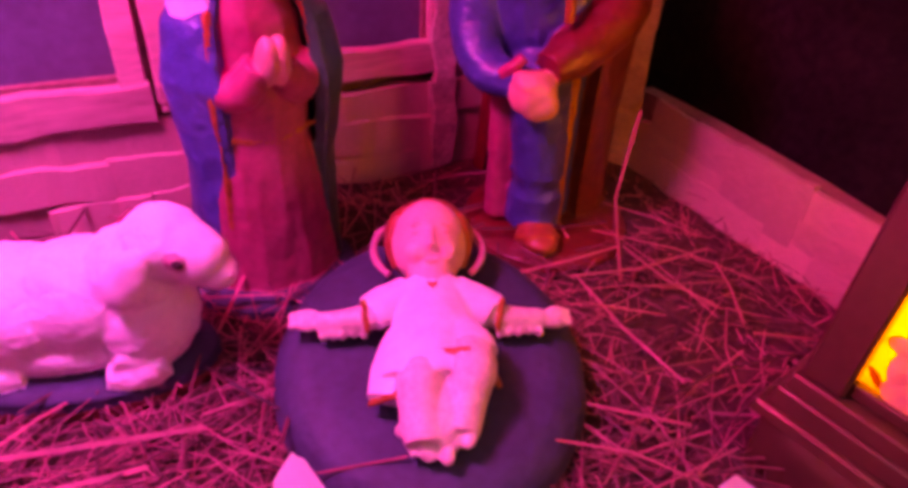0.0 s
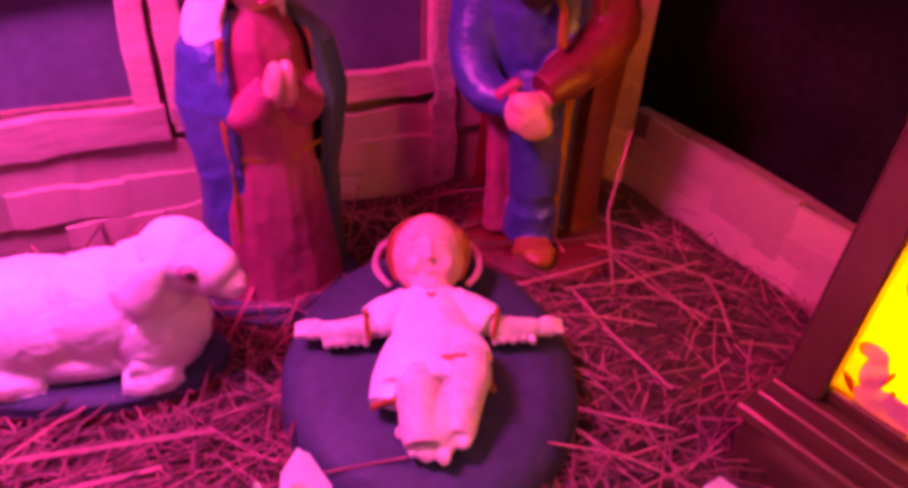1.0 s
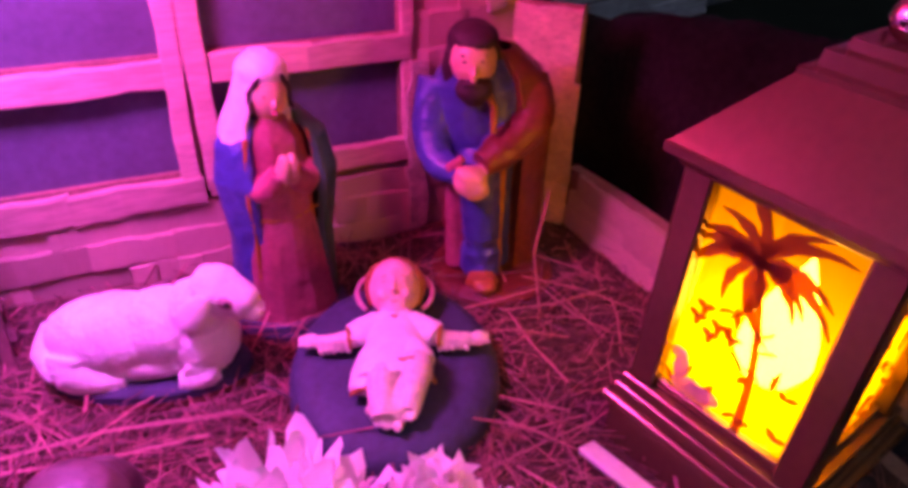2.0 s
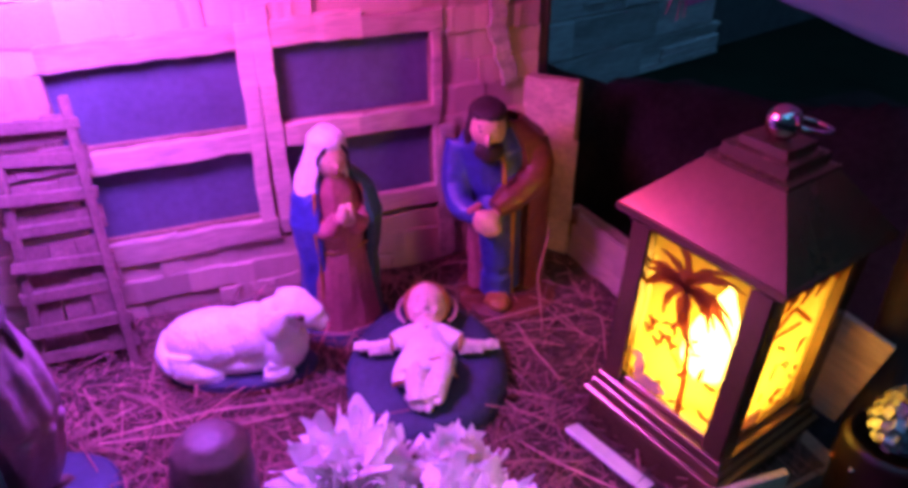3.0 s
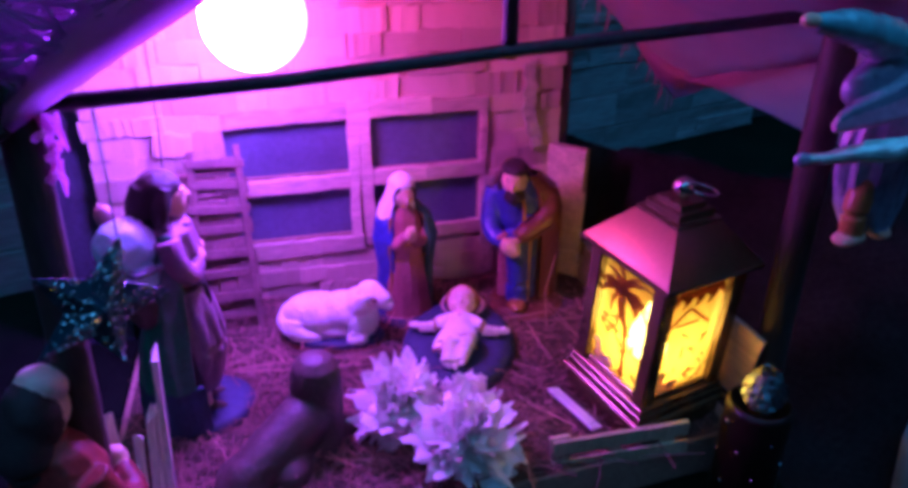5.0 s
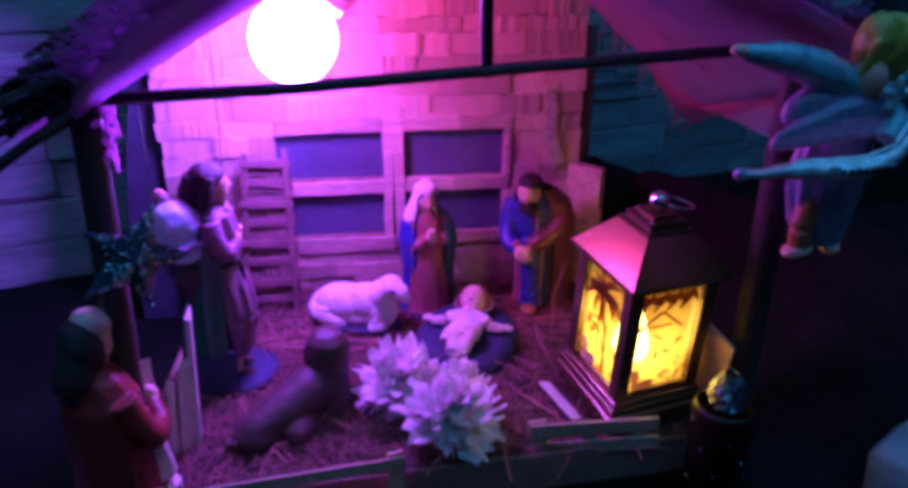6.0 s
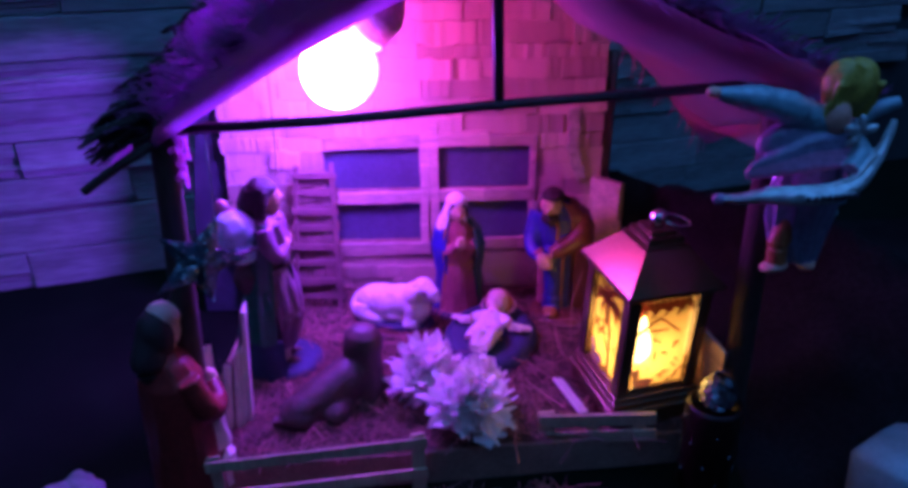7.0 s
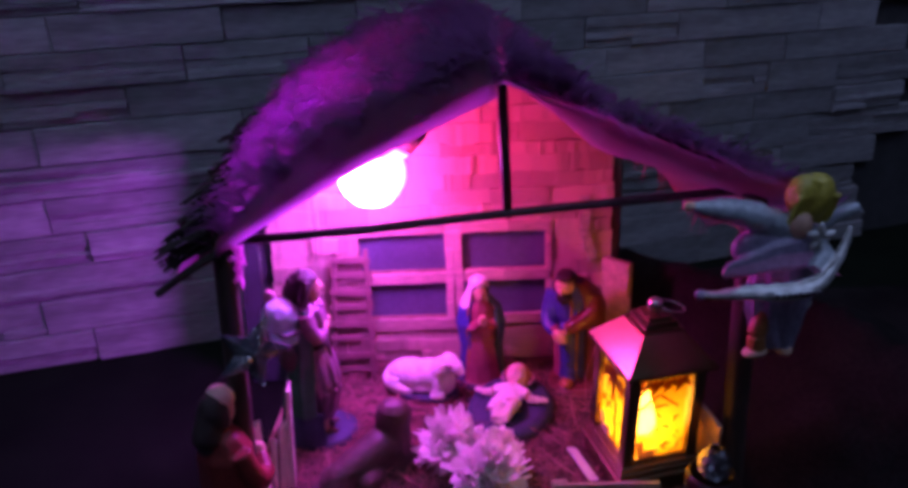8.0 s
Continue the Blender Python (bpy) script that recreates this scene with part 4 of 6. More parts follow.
        tube(bm, [c + Vector((0.0080 * s, 0, 0)) + h * 0.0080, c + Vector((0.0098 * s, 0, 0)) + h * 0.001 - f * 0.001, c + Vector((0.0088 * s, 0, 0)) - h * 0.0065 - f * 0.002], [0.0020, 0.0021, 0.0016], 3, 10)
    tube(bm, [c + f * 0.0094 + h * 0.0030, c + f * 0.0104 - h * 0.0008, c + f * 0.0112 - h * 0.0028], [0.0007, 0.0010, 0.0013], 5, 8)
    blob(bm, c + f * 0.0094 - h * 0.0062, (0.0020, 0.0006, 0.0006), 7, seg=8)
    blob(bm, c + h * 0.0022 - f * 0.0046, (0.0126, 0.0120, 0.0092), 3, (37, 0, 0), 18, 0.0006)
    blob(bm, c + h * 0.0104 + f * 0.0008, (0.0032, 0.0022, 0.0018), 3, (20, 0, 0), 10, 0.0006)
    pts = [(0.0154 * math.cos(a), 0.0290 + 0.0142 * math.sin(a), z + 0.0074) for a in [radians(-45 + 270 * k / 24) for k in range(25)]]
    tube(bm, pts, 0.0012, 6, 8)
    statue("infant_figurine", bm, [M_NAVY, M_WHITE, M_CREAM, M_OCHRE, M_GOLD, M_BABY, M_PALEROSE, M_SKIN], pose(0.0535, 0.113, 0.0035, 7, 0, -20),
           "infant figurine in white tunic lying on a dark blue cushion", voxel=0.00048, smooth=3)


def sheep():
    bm = bmesh.new()
    # lies along x, head at +x: straight back, deep woolly chest, blunt muzzle
    blob(bm, (-0.012, 0, 0.0170), (0.0262, 0.0160, 0.0165), 0, seg=22)
    blob(bm, (-0.004, 0, 0.0090), (0.0300, 0.0150, 0.0090), 0, seg=20)
    blob(bm, (0.006, 0, 0.0195), (0.0210, 0.0150, 0.0160), 0, (0, -12, 0), seg=20)
    blob(bm, (0.0200, -0.001, 0.0150), (0.0140, 0.0142, 0.0160), 0, seg=20)
    blob(bm, (0.0200, -0.001, 0.0275), (0.0120, 0.0124, 0.0130), 0, (0, 12, 0), seg=20)
    blob(bm, (0.0285, -0.001, 0.0362), (0.0104, 0.0098, 0.0102), 0, (0, 15, 0), seg=18)
    tube(bm, [(0.0280, -0.0015, 0.0372), (0.0340, -0.0030, 0.0355), (0.0385, -0.0046, 0.0330), (0.0410, -0.0054, 0.0312)], [0.0084, 0.0078, 0.0072, 0.0058], 5, 18)
    blob(bm, (0.0412, -0.0054, 0.0306), (0.0050, 0.0052, 0.0048), 5, (0, 30, -14), seg=14)
    for s in (-1, 1):
        # ear hangs at the side of the head
        blob(bm, (0.0222, 0.0122 * s - 0.001, 0.0340), (0.0052, 0.0030, 0.0078), 5, (16 * s, 22, 0), 16)
        blob(bm, (0.0335, 0.0074 * s - 0.0022, 0.0364), (0.0036, 0.0020, 0.0026), 3, (0, 30, 0), 12)
        blob(bm, (0.0338, 0.0088 * s - 0.0022, 0.0368), (0.0014, 0.0012, 0.0010), 4, (0, 30, 0), 10)
        blob(bm, (0.0458, 0.0020 * s - 0.0064, 0.0308), (0.0008, 0.0008, 0.0008), 3, seg=8)
        # folded legs with small hooves
        tube(bm, [(0.016, 0.009 * s, 0.009), (0.0225, 0.0108 * s, 0.0058), (0.0195, 0.0132 * s, 0.0042), (0.0125, 0.0138 * s, 0.0040)], [0.0070, 0.0056, 0.0042, 0.0034], 0, 14)
        tube(bm, [(-0.026, 0.008 * s, 0.013), (-0.0255, 0.0110 * s, 0.0085), (-0.016, 0.0125 * s, 0.0056), (-0.008, 0.0122 * s, 0.0048)], [0.0098, 0.0088, 0.0056, 0.0036], 0, 14)
    tube(bm, [(-0.0355, 0.002, 0.021), (-0.0378, -0.006, 0.013), (-0.031, -0.0138, 0.007)], [0.004, 0.0045, 0.0034], 0, 12)
    loft(bm, [(-0.002, 0, -0.008, 0.0385, 0.0200), (-0.002, 0, -0.0020, 0.0400, 0.0210)], 2, 32)
    loft(bm, [(-0.002, 0, -0.0030, 0.0390, 0.0205), (-0.002, 0, 0.0015, 0.0390, 0.0205), (-0.002, 0, 0.003, 0.035, 0.018)], 1, 32)
    statue("sheep_figurine", bm, [M_WOOL, M_NAVY, M_BROWN, M_PALEROSE, M_HAIR, M_WHITE], pose(-0.0320, 0.1555, 0.0068, 0, 0, -18),
           "white lying sheep figurine on a dark blue base", voxel=0.0006, smooth=3, wool=0)


def shepherd():
    bm = bmesh.new()
    # standing man, front is +x; carries a pale lamb on his back
    loft(bm, [(0.002, 0, 0.020, 0.0128, 0.0130), (0.003, 0, 0.036, 0.0165, 0.0160), (0.003, -0.001, 0.056, 0.0175, 0.0172), (0.002, 0, 0.078, 0.0158, 0.0155), (0.001, 0, 0.097, 0.0128, 0.0135), (0.001, 0, 0.118, 0.0155, 0.0172), (0.001, 0, 0.132, 0.0130, 0.0160), (0.001, 0, 0.140, 0.006, 0.007)], 0, 36, fold=9, fold_amp=0.045)
    # folds of the tunic gathered under the belt
    for y, x, r in ((-0.0130, 0.004, 0.0034), (-0.0080, 0.0105, 0.0038), (-0.0010, 0.0135, 0.0040), (0.0065, 0.0125, 0.0036)):
        tube(bm, [(x - 0.001, y * 0.8, 0.096), (x + 0.004, y * 1.08, 0.072), (x + 0.0052, y * 1.14, 0.050), (x + 0.001, y, 0.032)], [r * 0.5, r * 0.95, r, r * 0.6], 0, 10)
    # cloak round the back and the near side, down to the base
    hem = [(-0.007, -0.003, 0.002, 0.0275, 0.0270), (-0.007, -0.003, 0.018, 0.0270, 0.0262), (-0.007, -0.003, 0.034, 0.0258, 0.0250)]
    shell(bm, hem, 0.8, (radians(100), radians(300)), 2, fold=8, fold_amp=0.035)
    cloak = [(-0.007, -0.003, 0.033, 0.0258, 0.0250), (-0.006, -0.002, 0.052, 0.0235, 0.0230), (-0.004, -0.001, 0.074, 0.0200, 0.0200), (-0.002, 0, 0.097, 0.0165, 0.0170), (-0.001, 0, 0.118, 0.0180, 0.0190), (0, 0, 0.133, 0.0138, 0.0160)]
    shell(bm, cloak, 0.8, (radians(105), radians(288)), 1, fold=8, fold_amp=0.035)
    tube(bm, [(0.0142 * math.cos(a), 0.0146 * math.sin(a), 0.098 + 0.002 * math.sin(a)) for a in [2 * math.pi * k / 20 for k in range(21)]], 0.0022, 4, 8)
    tube(bm, [(0.0135, -0.004, 0.098), (0.0155, -0.005, 0.090), (0.0165, -0.005, 0.082)], [0.0020, 0.0022, 0.0014], 4, 8)
    for s in (-1, 1):
        tube(bm, [(0.000, 0.0160 * s, 0.130), (0.003, 0.0195 * s, 0.116), (0.009, 0.016 * s, 0.107), (0.014, 0.008 * s, 0.112)], [0.0066, 0.0070, 0.0058, 0.0046], 0, 12)
        blob(bm, (0.0150, 0.0066 * s, 0.1145), (0.0036, 0.0040, 0.0042), 3, seg=10)
        # bare shins and feet
        tube(bm, [(0.002, 0.0068 * s, 0.036), (0.003, 0.0070 * s, 0.020), (0.004, 0.0072 * s, 0.007)], [0.0050, 0.0044, 0.0036], 3, 12)
        blob(bm, (0.0080, 0.0080 * s, 0.0064), (0.0072, 0.0036, 0.0026), 7, (0, 6, 8 * s), 12)
    blob(bm, (0.0045, 0, 0.1500), (0.0092, 0.0084, 0.0120), 3)
    blob(bm, (0.0060, 0, 0.1430), (0.0066, 0.0062, 0.0060), 3, seg=12)
    tube(bm, [(0.0128, 0, 0.1530), (0.0148, 0, 0.1500), (0.0142, 0, 0.1482)], [0.0009, 0.0014, 0.0016], 3, 8)
    blob(bm, (0.0125, 0, 0.1440), (0.0012, 0.0026, 0.0008), 7, seg=8)
    for s in (-1, 1):
        blob(bm, (0.0120, 0.0036 * s, 0.1520), (0.0010, 0.0017, 0.0006), 4, seg=8)
        blob(bm, (0.0120, 0.0036 * s, 0.1545), (0.0010, 0.0022, 0.0005), 4, seg=8)
    blob(bm, (-0.0005, 0, 0.1570), (0.0122, 0.0114, 0.0096), 4, rough=0.0008)
    for s in (-1, 1):
        tube(bm, [(0.003, 0.0088 * s, 0.159), (0.0000, 0.0104 * s, 0.149), (-0.003, 0.0108 * s, 0.137)], [0.0036, 0.0048, 0.0040], 4, 10)
    tube(bm, [(-0.005, 0, 0.157), (-0.010, 0, 0.145), (-0.010, 0, 0.132)], [0.0098, 0.0102, 0.0080], 4, 14)
    tube(bm, [(0.010, -0.008, 0.1360), (0.0135, 0.0, 0.1315), (0.010, 0.008, 0.1360)], 0.0010, 4, 6)
    # pale lamb slung behind the shoulder: round back, rosy ear, hanging legs
    blob(bm, (-0.0225, -0.0120, 0.1290), (0.0165, 0.0140, 0.0165), 5, (10, -24, 0), rough=0.0010)
    blob(bm, (-0.0290, -0.0080, 0.1460), (0.0055, 0.0040, 0.0080), 8, (0, -20, 0), rough=0.0006)
    blob(bm, (-0.0200, -0.0150, 0.1130), (0.0125, 0.0095, 0.0110), 5, (0, 10, 0), rough=0.0010)
    tube(bm, [(-0.034, -0.014, 0.120), (-0.018, -0.0265, 0.1165), (-0.004, -0.0200, 0.1180)], 0.0022, 9, 8)
    blob(bm, (-0.0180, -0.0080, 0.0860), (0.0110, 0.0100, 0.0140), 7, rough=0.001)
    loft(bm, [(-0.001, 0.002, -0.006, 0.0345, 0.0300), (-0.001, 0.002, 0.001, 0.0350, 0.0305), (-0.001, 0.002, 0.0035, 0.0330, 0.0285), (-0.001, 0.002, 0.0048, 0.026, 0.022)], 2, 34)
    statue("shepherd_figurine", bm, [M_DUSTROSE, M_GREEN, M_NAVY, M_SKIN, M_HAIR, M_PALEAQUA, M_GOLD, M_ANIMAL, M_PALEROSE, M_LILAC], pose(-0.1250, 0.0920, 0.0045, 0, 0, 6),
           "dark-haired figurine in pink robe carrying a pale lamb", voxel=0.0008)


def red_figure():
    bm = bmesh.new()
    loft(bm, [(0, 0, 0.000, 0.0240, 0.0210), (0, 0, 0.030, 0.0220, 0.0200), (0, 0, 0.065, 0.0205, 0.0180), (0, 0, 0.085, 0.0200, 0.0165), (0, 0, 0.097, 0.0130, 0.0120), (0, 0, 0.103, 0.006, 0.006)], 0, 26, fold=8, fold_amp=0.035)
    for s in (-1, 1):
        tube(bm, [(0.0185 * s, 0, 0.090), (0.0225 * s, 0.006, 0.070), (0.014 * s, 0.018, 0.064), (0.004 * s, 0.023, 0.070)], [0.0065, 0.0072, 0.006, 0.0045], 0, 12)
    blob(bm, (0, 0.0245, 0.072), (0.0055, 0.0045, 0.0055), 2, seg=10)
    blob(bm, (0, 0.002, 0.113), (0.0088, 0.0092, 0.0115), 2)
    blob(bm, (0, -0.0030, 0.1125), (0.0106, 0.0100, 0.0135), 1, rough=0.0008)
    tube(bm, [(0, -0.006, 0.112), (0, -0.010, 0.100), (0, -0.010, 0.090)], [0.008, 0.0095, 0.006], 1, 12)
    blob(bm, (0, 0.0042, 0.1215), (0.0092, 0.0090, 0.0068), 3, (-30, 0, 0))
    # pale bundle at the side
    blob(bm, (-0.021, 0.002, 0.088), (0.007, 0.009, 0.0130), 4, (0, -12, 0), rough=0.001)
    loft(bm, [(0, 0.002, -0.006, 0.0265, 0.0245), (0, 0.002, 0.002, 0.026, 0.024), (0, 0.002, 0.0035, 0.022, 0.020)], 5, 26)
    tube(bm, [(0.012, 0.014, 0.010), (0.013, 0.016, 0.03), (0.012, 0.014, 0.055)], [0.008, 0.0075, 0.006], 4, 10)
    statue("robed_figurine", bm, [M_RED, M_HAIR, M_SKIN, M_BABY, M_CREAM, M_WHITE], pose(-0.168, -0.033, -0.0265, 0, 0, -38) @ Matrix.Diagonal((1.16, 1.16, 1.24, 1)),
           "standing figurine in dark red robe with a pale cap")


def animal():
    bm = bmesh.new()
    # lying donkey: thick upright neck with a blunt crest, the body stretched out behind it towards -y
    loft(bm, [(0, 0.000, -0.002, 0.0180, 0.0195), (0, 0.001, 0.016, 0.0172, 0.0170), (0.001, 0.003, 0.034, 0.0158, 0.0135), (0.001, 0.004, 0.047, 0.0156, 0.0130), (0.001, 0.006, 0.055, 0.0142, 0.0120), (0.001, 0.008, 0.0600, 0.0095, 0.0085), (0.001, 0.009, 0.0615, 0.003, 0.003)], 0, 26)
    # head bowed forward, ears laid back
    tube(bm, [(0.001, 0.008, 0.050), (0.000, 0.020, 0.042), (-0.001, 0.029, 0.031)], [0.0115, 0.0095, 0.0075], 0, 16)
    # body, haunch, folded legs
    tube(bm, [(0, 0.004, 0.027), (-0.006, -0.010, 0.023), (-0.016, -0.027, 0.0165), (-0.026, -0.045, 0.011), (-0.033, -0.057, 0.007)], [0.0155, 0.0165, 0.0160, 0.0135, 0.0075], 0, 22)
    blob(bm, (-0.028, -0.044, 0.009), (0.0165, 0.0180, 0.0115), 0, (0, 0, 28), seg=18)
    blob(bm, (-0.013, -0.020, 0.008), (0.0165, 0.0290, 0.0140), 0, (0, 0, 30), seg=20)
    for s in (-1, 1):
        tube(bm, [(0.012 * s, 0.006, 0.009), (0.0170 * s, 0.014, 0.0055), (0.010 * s, 0.022, 0.0045)], [0.0085, 0.0062, 0.0045], 0, 12)
    tube(bm, [(-0.034, -0.060, 0.010), (-0.042, -0.060, 0.006), (-0.046, -0.052, 0.004)], [0.0026, 0.0022, 0.0028], 0, 8)
    statue("donkey_figurine", bm, [M_ANIMAL], pose(-0.0540, 0.0440, 0.002, 0, 0, -22), "brown lying donkey figurine with raised neck on the straw", smooth=9)


for maker in (mary, joseph, infant, sheep, shepherd, red_figure, animal):
    maker()


def angel():
    bm = bmesh.new()
    # hangs at the corner post, front towards -y: pleated skirt
    loft(bm, [(0.004, 0.000, -0.058, 0.0120, 0.0100), (0.002, 0.0, -0.046, 0.0165, 0.0120), (0.001, 0.0, -0.030, 0.0195, 0.0130), (0.001, 0.0, -0.014, 0.0205, 0.0130), (0.002, 0.0, 0.004, 0.0175, 0.0120), (0.004, 0.0, 0.022, 0.0155, 0.0110), (0.010, 0.0, 0.032, 0.007, 0.007)], 0, 44, fold=11, fold_amp=0.085)
    tube(bm, [(-0.009, -0.006, -0.030), (-0.013, -0.009, -0.044), (-0.012, -0.009, -0.055)], [0.0050, 0.0062, 0.0058], 3, 14)
    blob(bm, (-0.0135, -0.010, -0.0580), (0.0085, 0.0065, 0.0034), 1, (0, -10, 0))
    blob(bm, (0.008, -0.006, -0.0590), (0.0055, 0.0060, 0.0036), 1)
    # chest, wide towards the raised sleeve
    blob(bm, (-0.0165, -0.006, 0.0195), (0.0190, 0.0090, 0.0125), 0, (0, -18, 0), 22)
    # head bowed aside under thick hair
    blob(bm, (0.0040, -0.0105, 0.0340), (0.0086, 0.0082, 0.0096), 1)
    blob(bm, (0.0140, -0.001, 0.0490), (0.0130, 0.0130, 0.0165), 4, (0, 34, 0), 24, 0.0008)
    blob(bm, (0.0060, -0.0050, 0.0520), (0.0090, 0.0100, 0.0130), 4, (0, 8, 0), 20, 0.0008)
    blob(bm, (0.0205, 0.000, 0.0410), (0.0082, 0.0090, 0.0105), 4, (0, -14, 0), 16, 0.0008)
    for k in range(9):
        x = -0.001 + 0.0034 * k
        tube(bm, [(x * 0.55 + 0.005, -0.0100, 0.0635 - 0.0007 * (k - 3) ** 2), (x + 0.002, -0.0146 + 0.0008 * k, 0.0520), (x - 0.0005, -0.0140 + 0.0010 * k, 0.0415), (x - 0.003 + 0.001 * (k % 3), -0.0130 + 0.0012 * k, 0.0330 + 0.0012 * (k % 2))], [0.0012, 0.0021, 0.0021, 0.0011], 4, 8)
    # raised sleeve: a broad gathered wedge that ends in a small palm
    rings = []
    for k in range(22):
        u = k / 21
        c = Vector((0.000, -0.003, 0.0290)).lerp(Vector((-0.0640, -0.013, 0.0485)), u) + Vector((0, 0, 0.0035 * math.sin(math.pi * u)))
        r = (0.0112 * (1 - u) + 0.0044 * u + 0.0030 * math.sin(math.pi * u)) * (1 + 0.030 * math.sin(k * 2.1) + 0.025 * math.sin(k * 0.9 + 1))
        rings.append((c, r))
    tube(bm, [c for c, r in rings], [r for c, r in rings], 2, 18, flat=0.8)
    blob(bm, (-0.0665, -0.0135, 0.0495), (0.0042, 0.0036, 0.0032), 1, seg=10)
    # gathered drape across the waist, pleats fanning to its point
    for k in range(5):
        a = k / 4
        tube(bm, [(-0.0410 + 0.003 * a, -0.012, 0.001 + 0.005 * a), (-0.0240 + 0.002 * a, -0.0155 + 0.001 * a, 0.0060 + 0.0085 * a), (-0.0060, -0.0160 + 0.002 * a, 0.0090 + 0.012 * a), (0.0130, -0.0115, 0.0080 + 0.014 * a)], [0.0026, 0.0040, 0.0046, 0.0036], 6 if k < 3 else 0, 12)
    # other sleeve and forearm
    tube(bm, [(0.014, -0.004, 0.022), (0.021, -0.013, 0.014), (0.014, -0.020, 0.006)], [0.0070, 0.0066, 0.0048], 2, 14)
    tube(bm, [(0.018, 0.006, 0.020), (0.032, 0.012, 0.026), (0.044, 0.014, 0.032), (0.054, 0.013, 0.036)], [0.005, 0.0042, 0.0048, 0.0034], 2, 14)
    # ribbon banner with small dark strokes
    pts = [(-0.0540, -0.014, -0.0115), (-0.046, -0.018, -0.0105), (-0.034, -0.0225, -0.0075), (-0.018, -0.0255, -0.0065), (0.000, -0.0265, -0.0055), (0.0150, -0.0245, -0.001), (0.0260, -0.020, 0.0110), (0.0330, -0.016, 0.0240), (0.0355, -0.014, 0.0330)]
    tube(bm, pts, [0.0026, 0.0036, 0.0052, 0.0066, 0.0068, 0.0058, 0.0040, 0.0028, 0.0018], 5, 16, flat=0.8)
    # thin ridge along the top edge, shaped for the ribbon's highlight
    tube(bm, [(x, y - 0.0008, z + 0.0052) for x, y, z in pts[2:7]], [0.0009, 0.0013, 0.0014, 0.0013, 0.0009], 5, 8)
    blob(bm, (-0.0545, -0.0140, -0.0120), (0.0044, 0.0036, 0.0036), 0, seg=12)
    for k in range(8):
        box(bm, (0.0022, 0.0024, 0.0026), (-0.0130 + 0.0037 * k, -0.0320 - 0.0003 * min(k, 4), -0.0060 + 0.0003 * k), mi=7)
    # pearly blobs by the hair, added in place of glass-like glints
    for a in (20, 95, 165, 240):
        blob(bm, (0.0165 + 0.0052 * math.cos(radians(a)), -0.0170, 0.0270 + 0.0052 * math.sin(radians(a))), (0.0052, 0.0024, 0.0026), 5, (0, -a, 0), 12)
    # feathered wing behind, drooping at the side
    for k in range(6):
        tube(bm, [(0.016, 0.008, 0.008), (0.0225 + 0.0012 * k, 0.010, -0.004 - 0.004 * k), (0.0240 - 0.0010 * k, 0.010, -0.016 - 0.0055 * k)], [0.0040, 0.0056, 0.0034], 2 if k % 2 else 0, 10, flat=0.5)
    statue("angel_figurine", bm, [M_LILAC, M_SKIN, M_AQUA, M_OCHRE, M_BLOND, M_SHEEN, M_PINKSATIN, M_PRINTDARK], pose(0.2265, -0.034, 0.2150, 0, 0, 0),
           "blond angel figurine in pale satin with a pearly ribbon", "figurine", voxel=0.0007, smooth=2)


angel()


# ---- lantern ----
def frustum(bm, z0, h0, z1, h1, mi=0):
    lo = [bm.verts.new((sx * h0, sy * h0, z0)) for sx, sy in ((-1, -1), (1, -1), (1, 1), (-1, 1))]
    hi = [bm.verts.new((sx * h1, sy * h1, z1)) for sx, sy in ((-1, -1), (1, -1), (1, 1), (-1, 1))]
    bm.faces.new(lo[::-1]).material_index = mi
    bm.faces.new(hi).material_index = mi
    for k in range(4):
        bm.faces.new((lo[k], lo[(k + 1) % 4], hi[(k + 1) % 4], hi[k])).material_index = mi
    return bm


def leaf_shape(bm, base, ang, length, width, y, mi=0, bend=0.0):
    """A flat toothed palm leaf in the pane's plane, with a little thickness."""
    n = 7
    rows = []
    for k in range(n + 1):
        u = k / n
        a = ang + bend * u
        px = base[0] + length * u * math.cos(a)
        pz = base[1] + length * u * math.sin(a)
        w = width * math.sin(math.pi * min(1, 0.12 + u * 0.88)) * (0.75 if k % 2 else 1.1)
        nx, nz = -math.sin(a), math.cos(a)
        rows.append([bm.verts.new((px + s * w * nx, y + d, pz + s * w * nz)) for s, d in ((-1, 0), (1, 0), (1, -0.0006), (-1, -0.0006))])
    for r0, r1 in zip(rows, rows[1:]):
        for k in range(4):
            bm.faces.new((r0[k], r0[(k + 1) % 4], r1[(k + 1) % 4], r1[k])).material_index = mi
    bm.faces.new(rows[0])
    bm.faces.new(rows[-1])


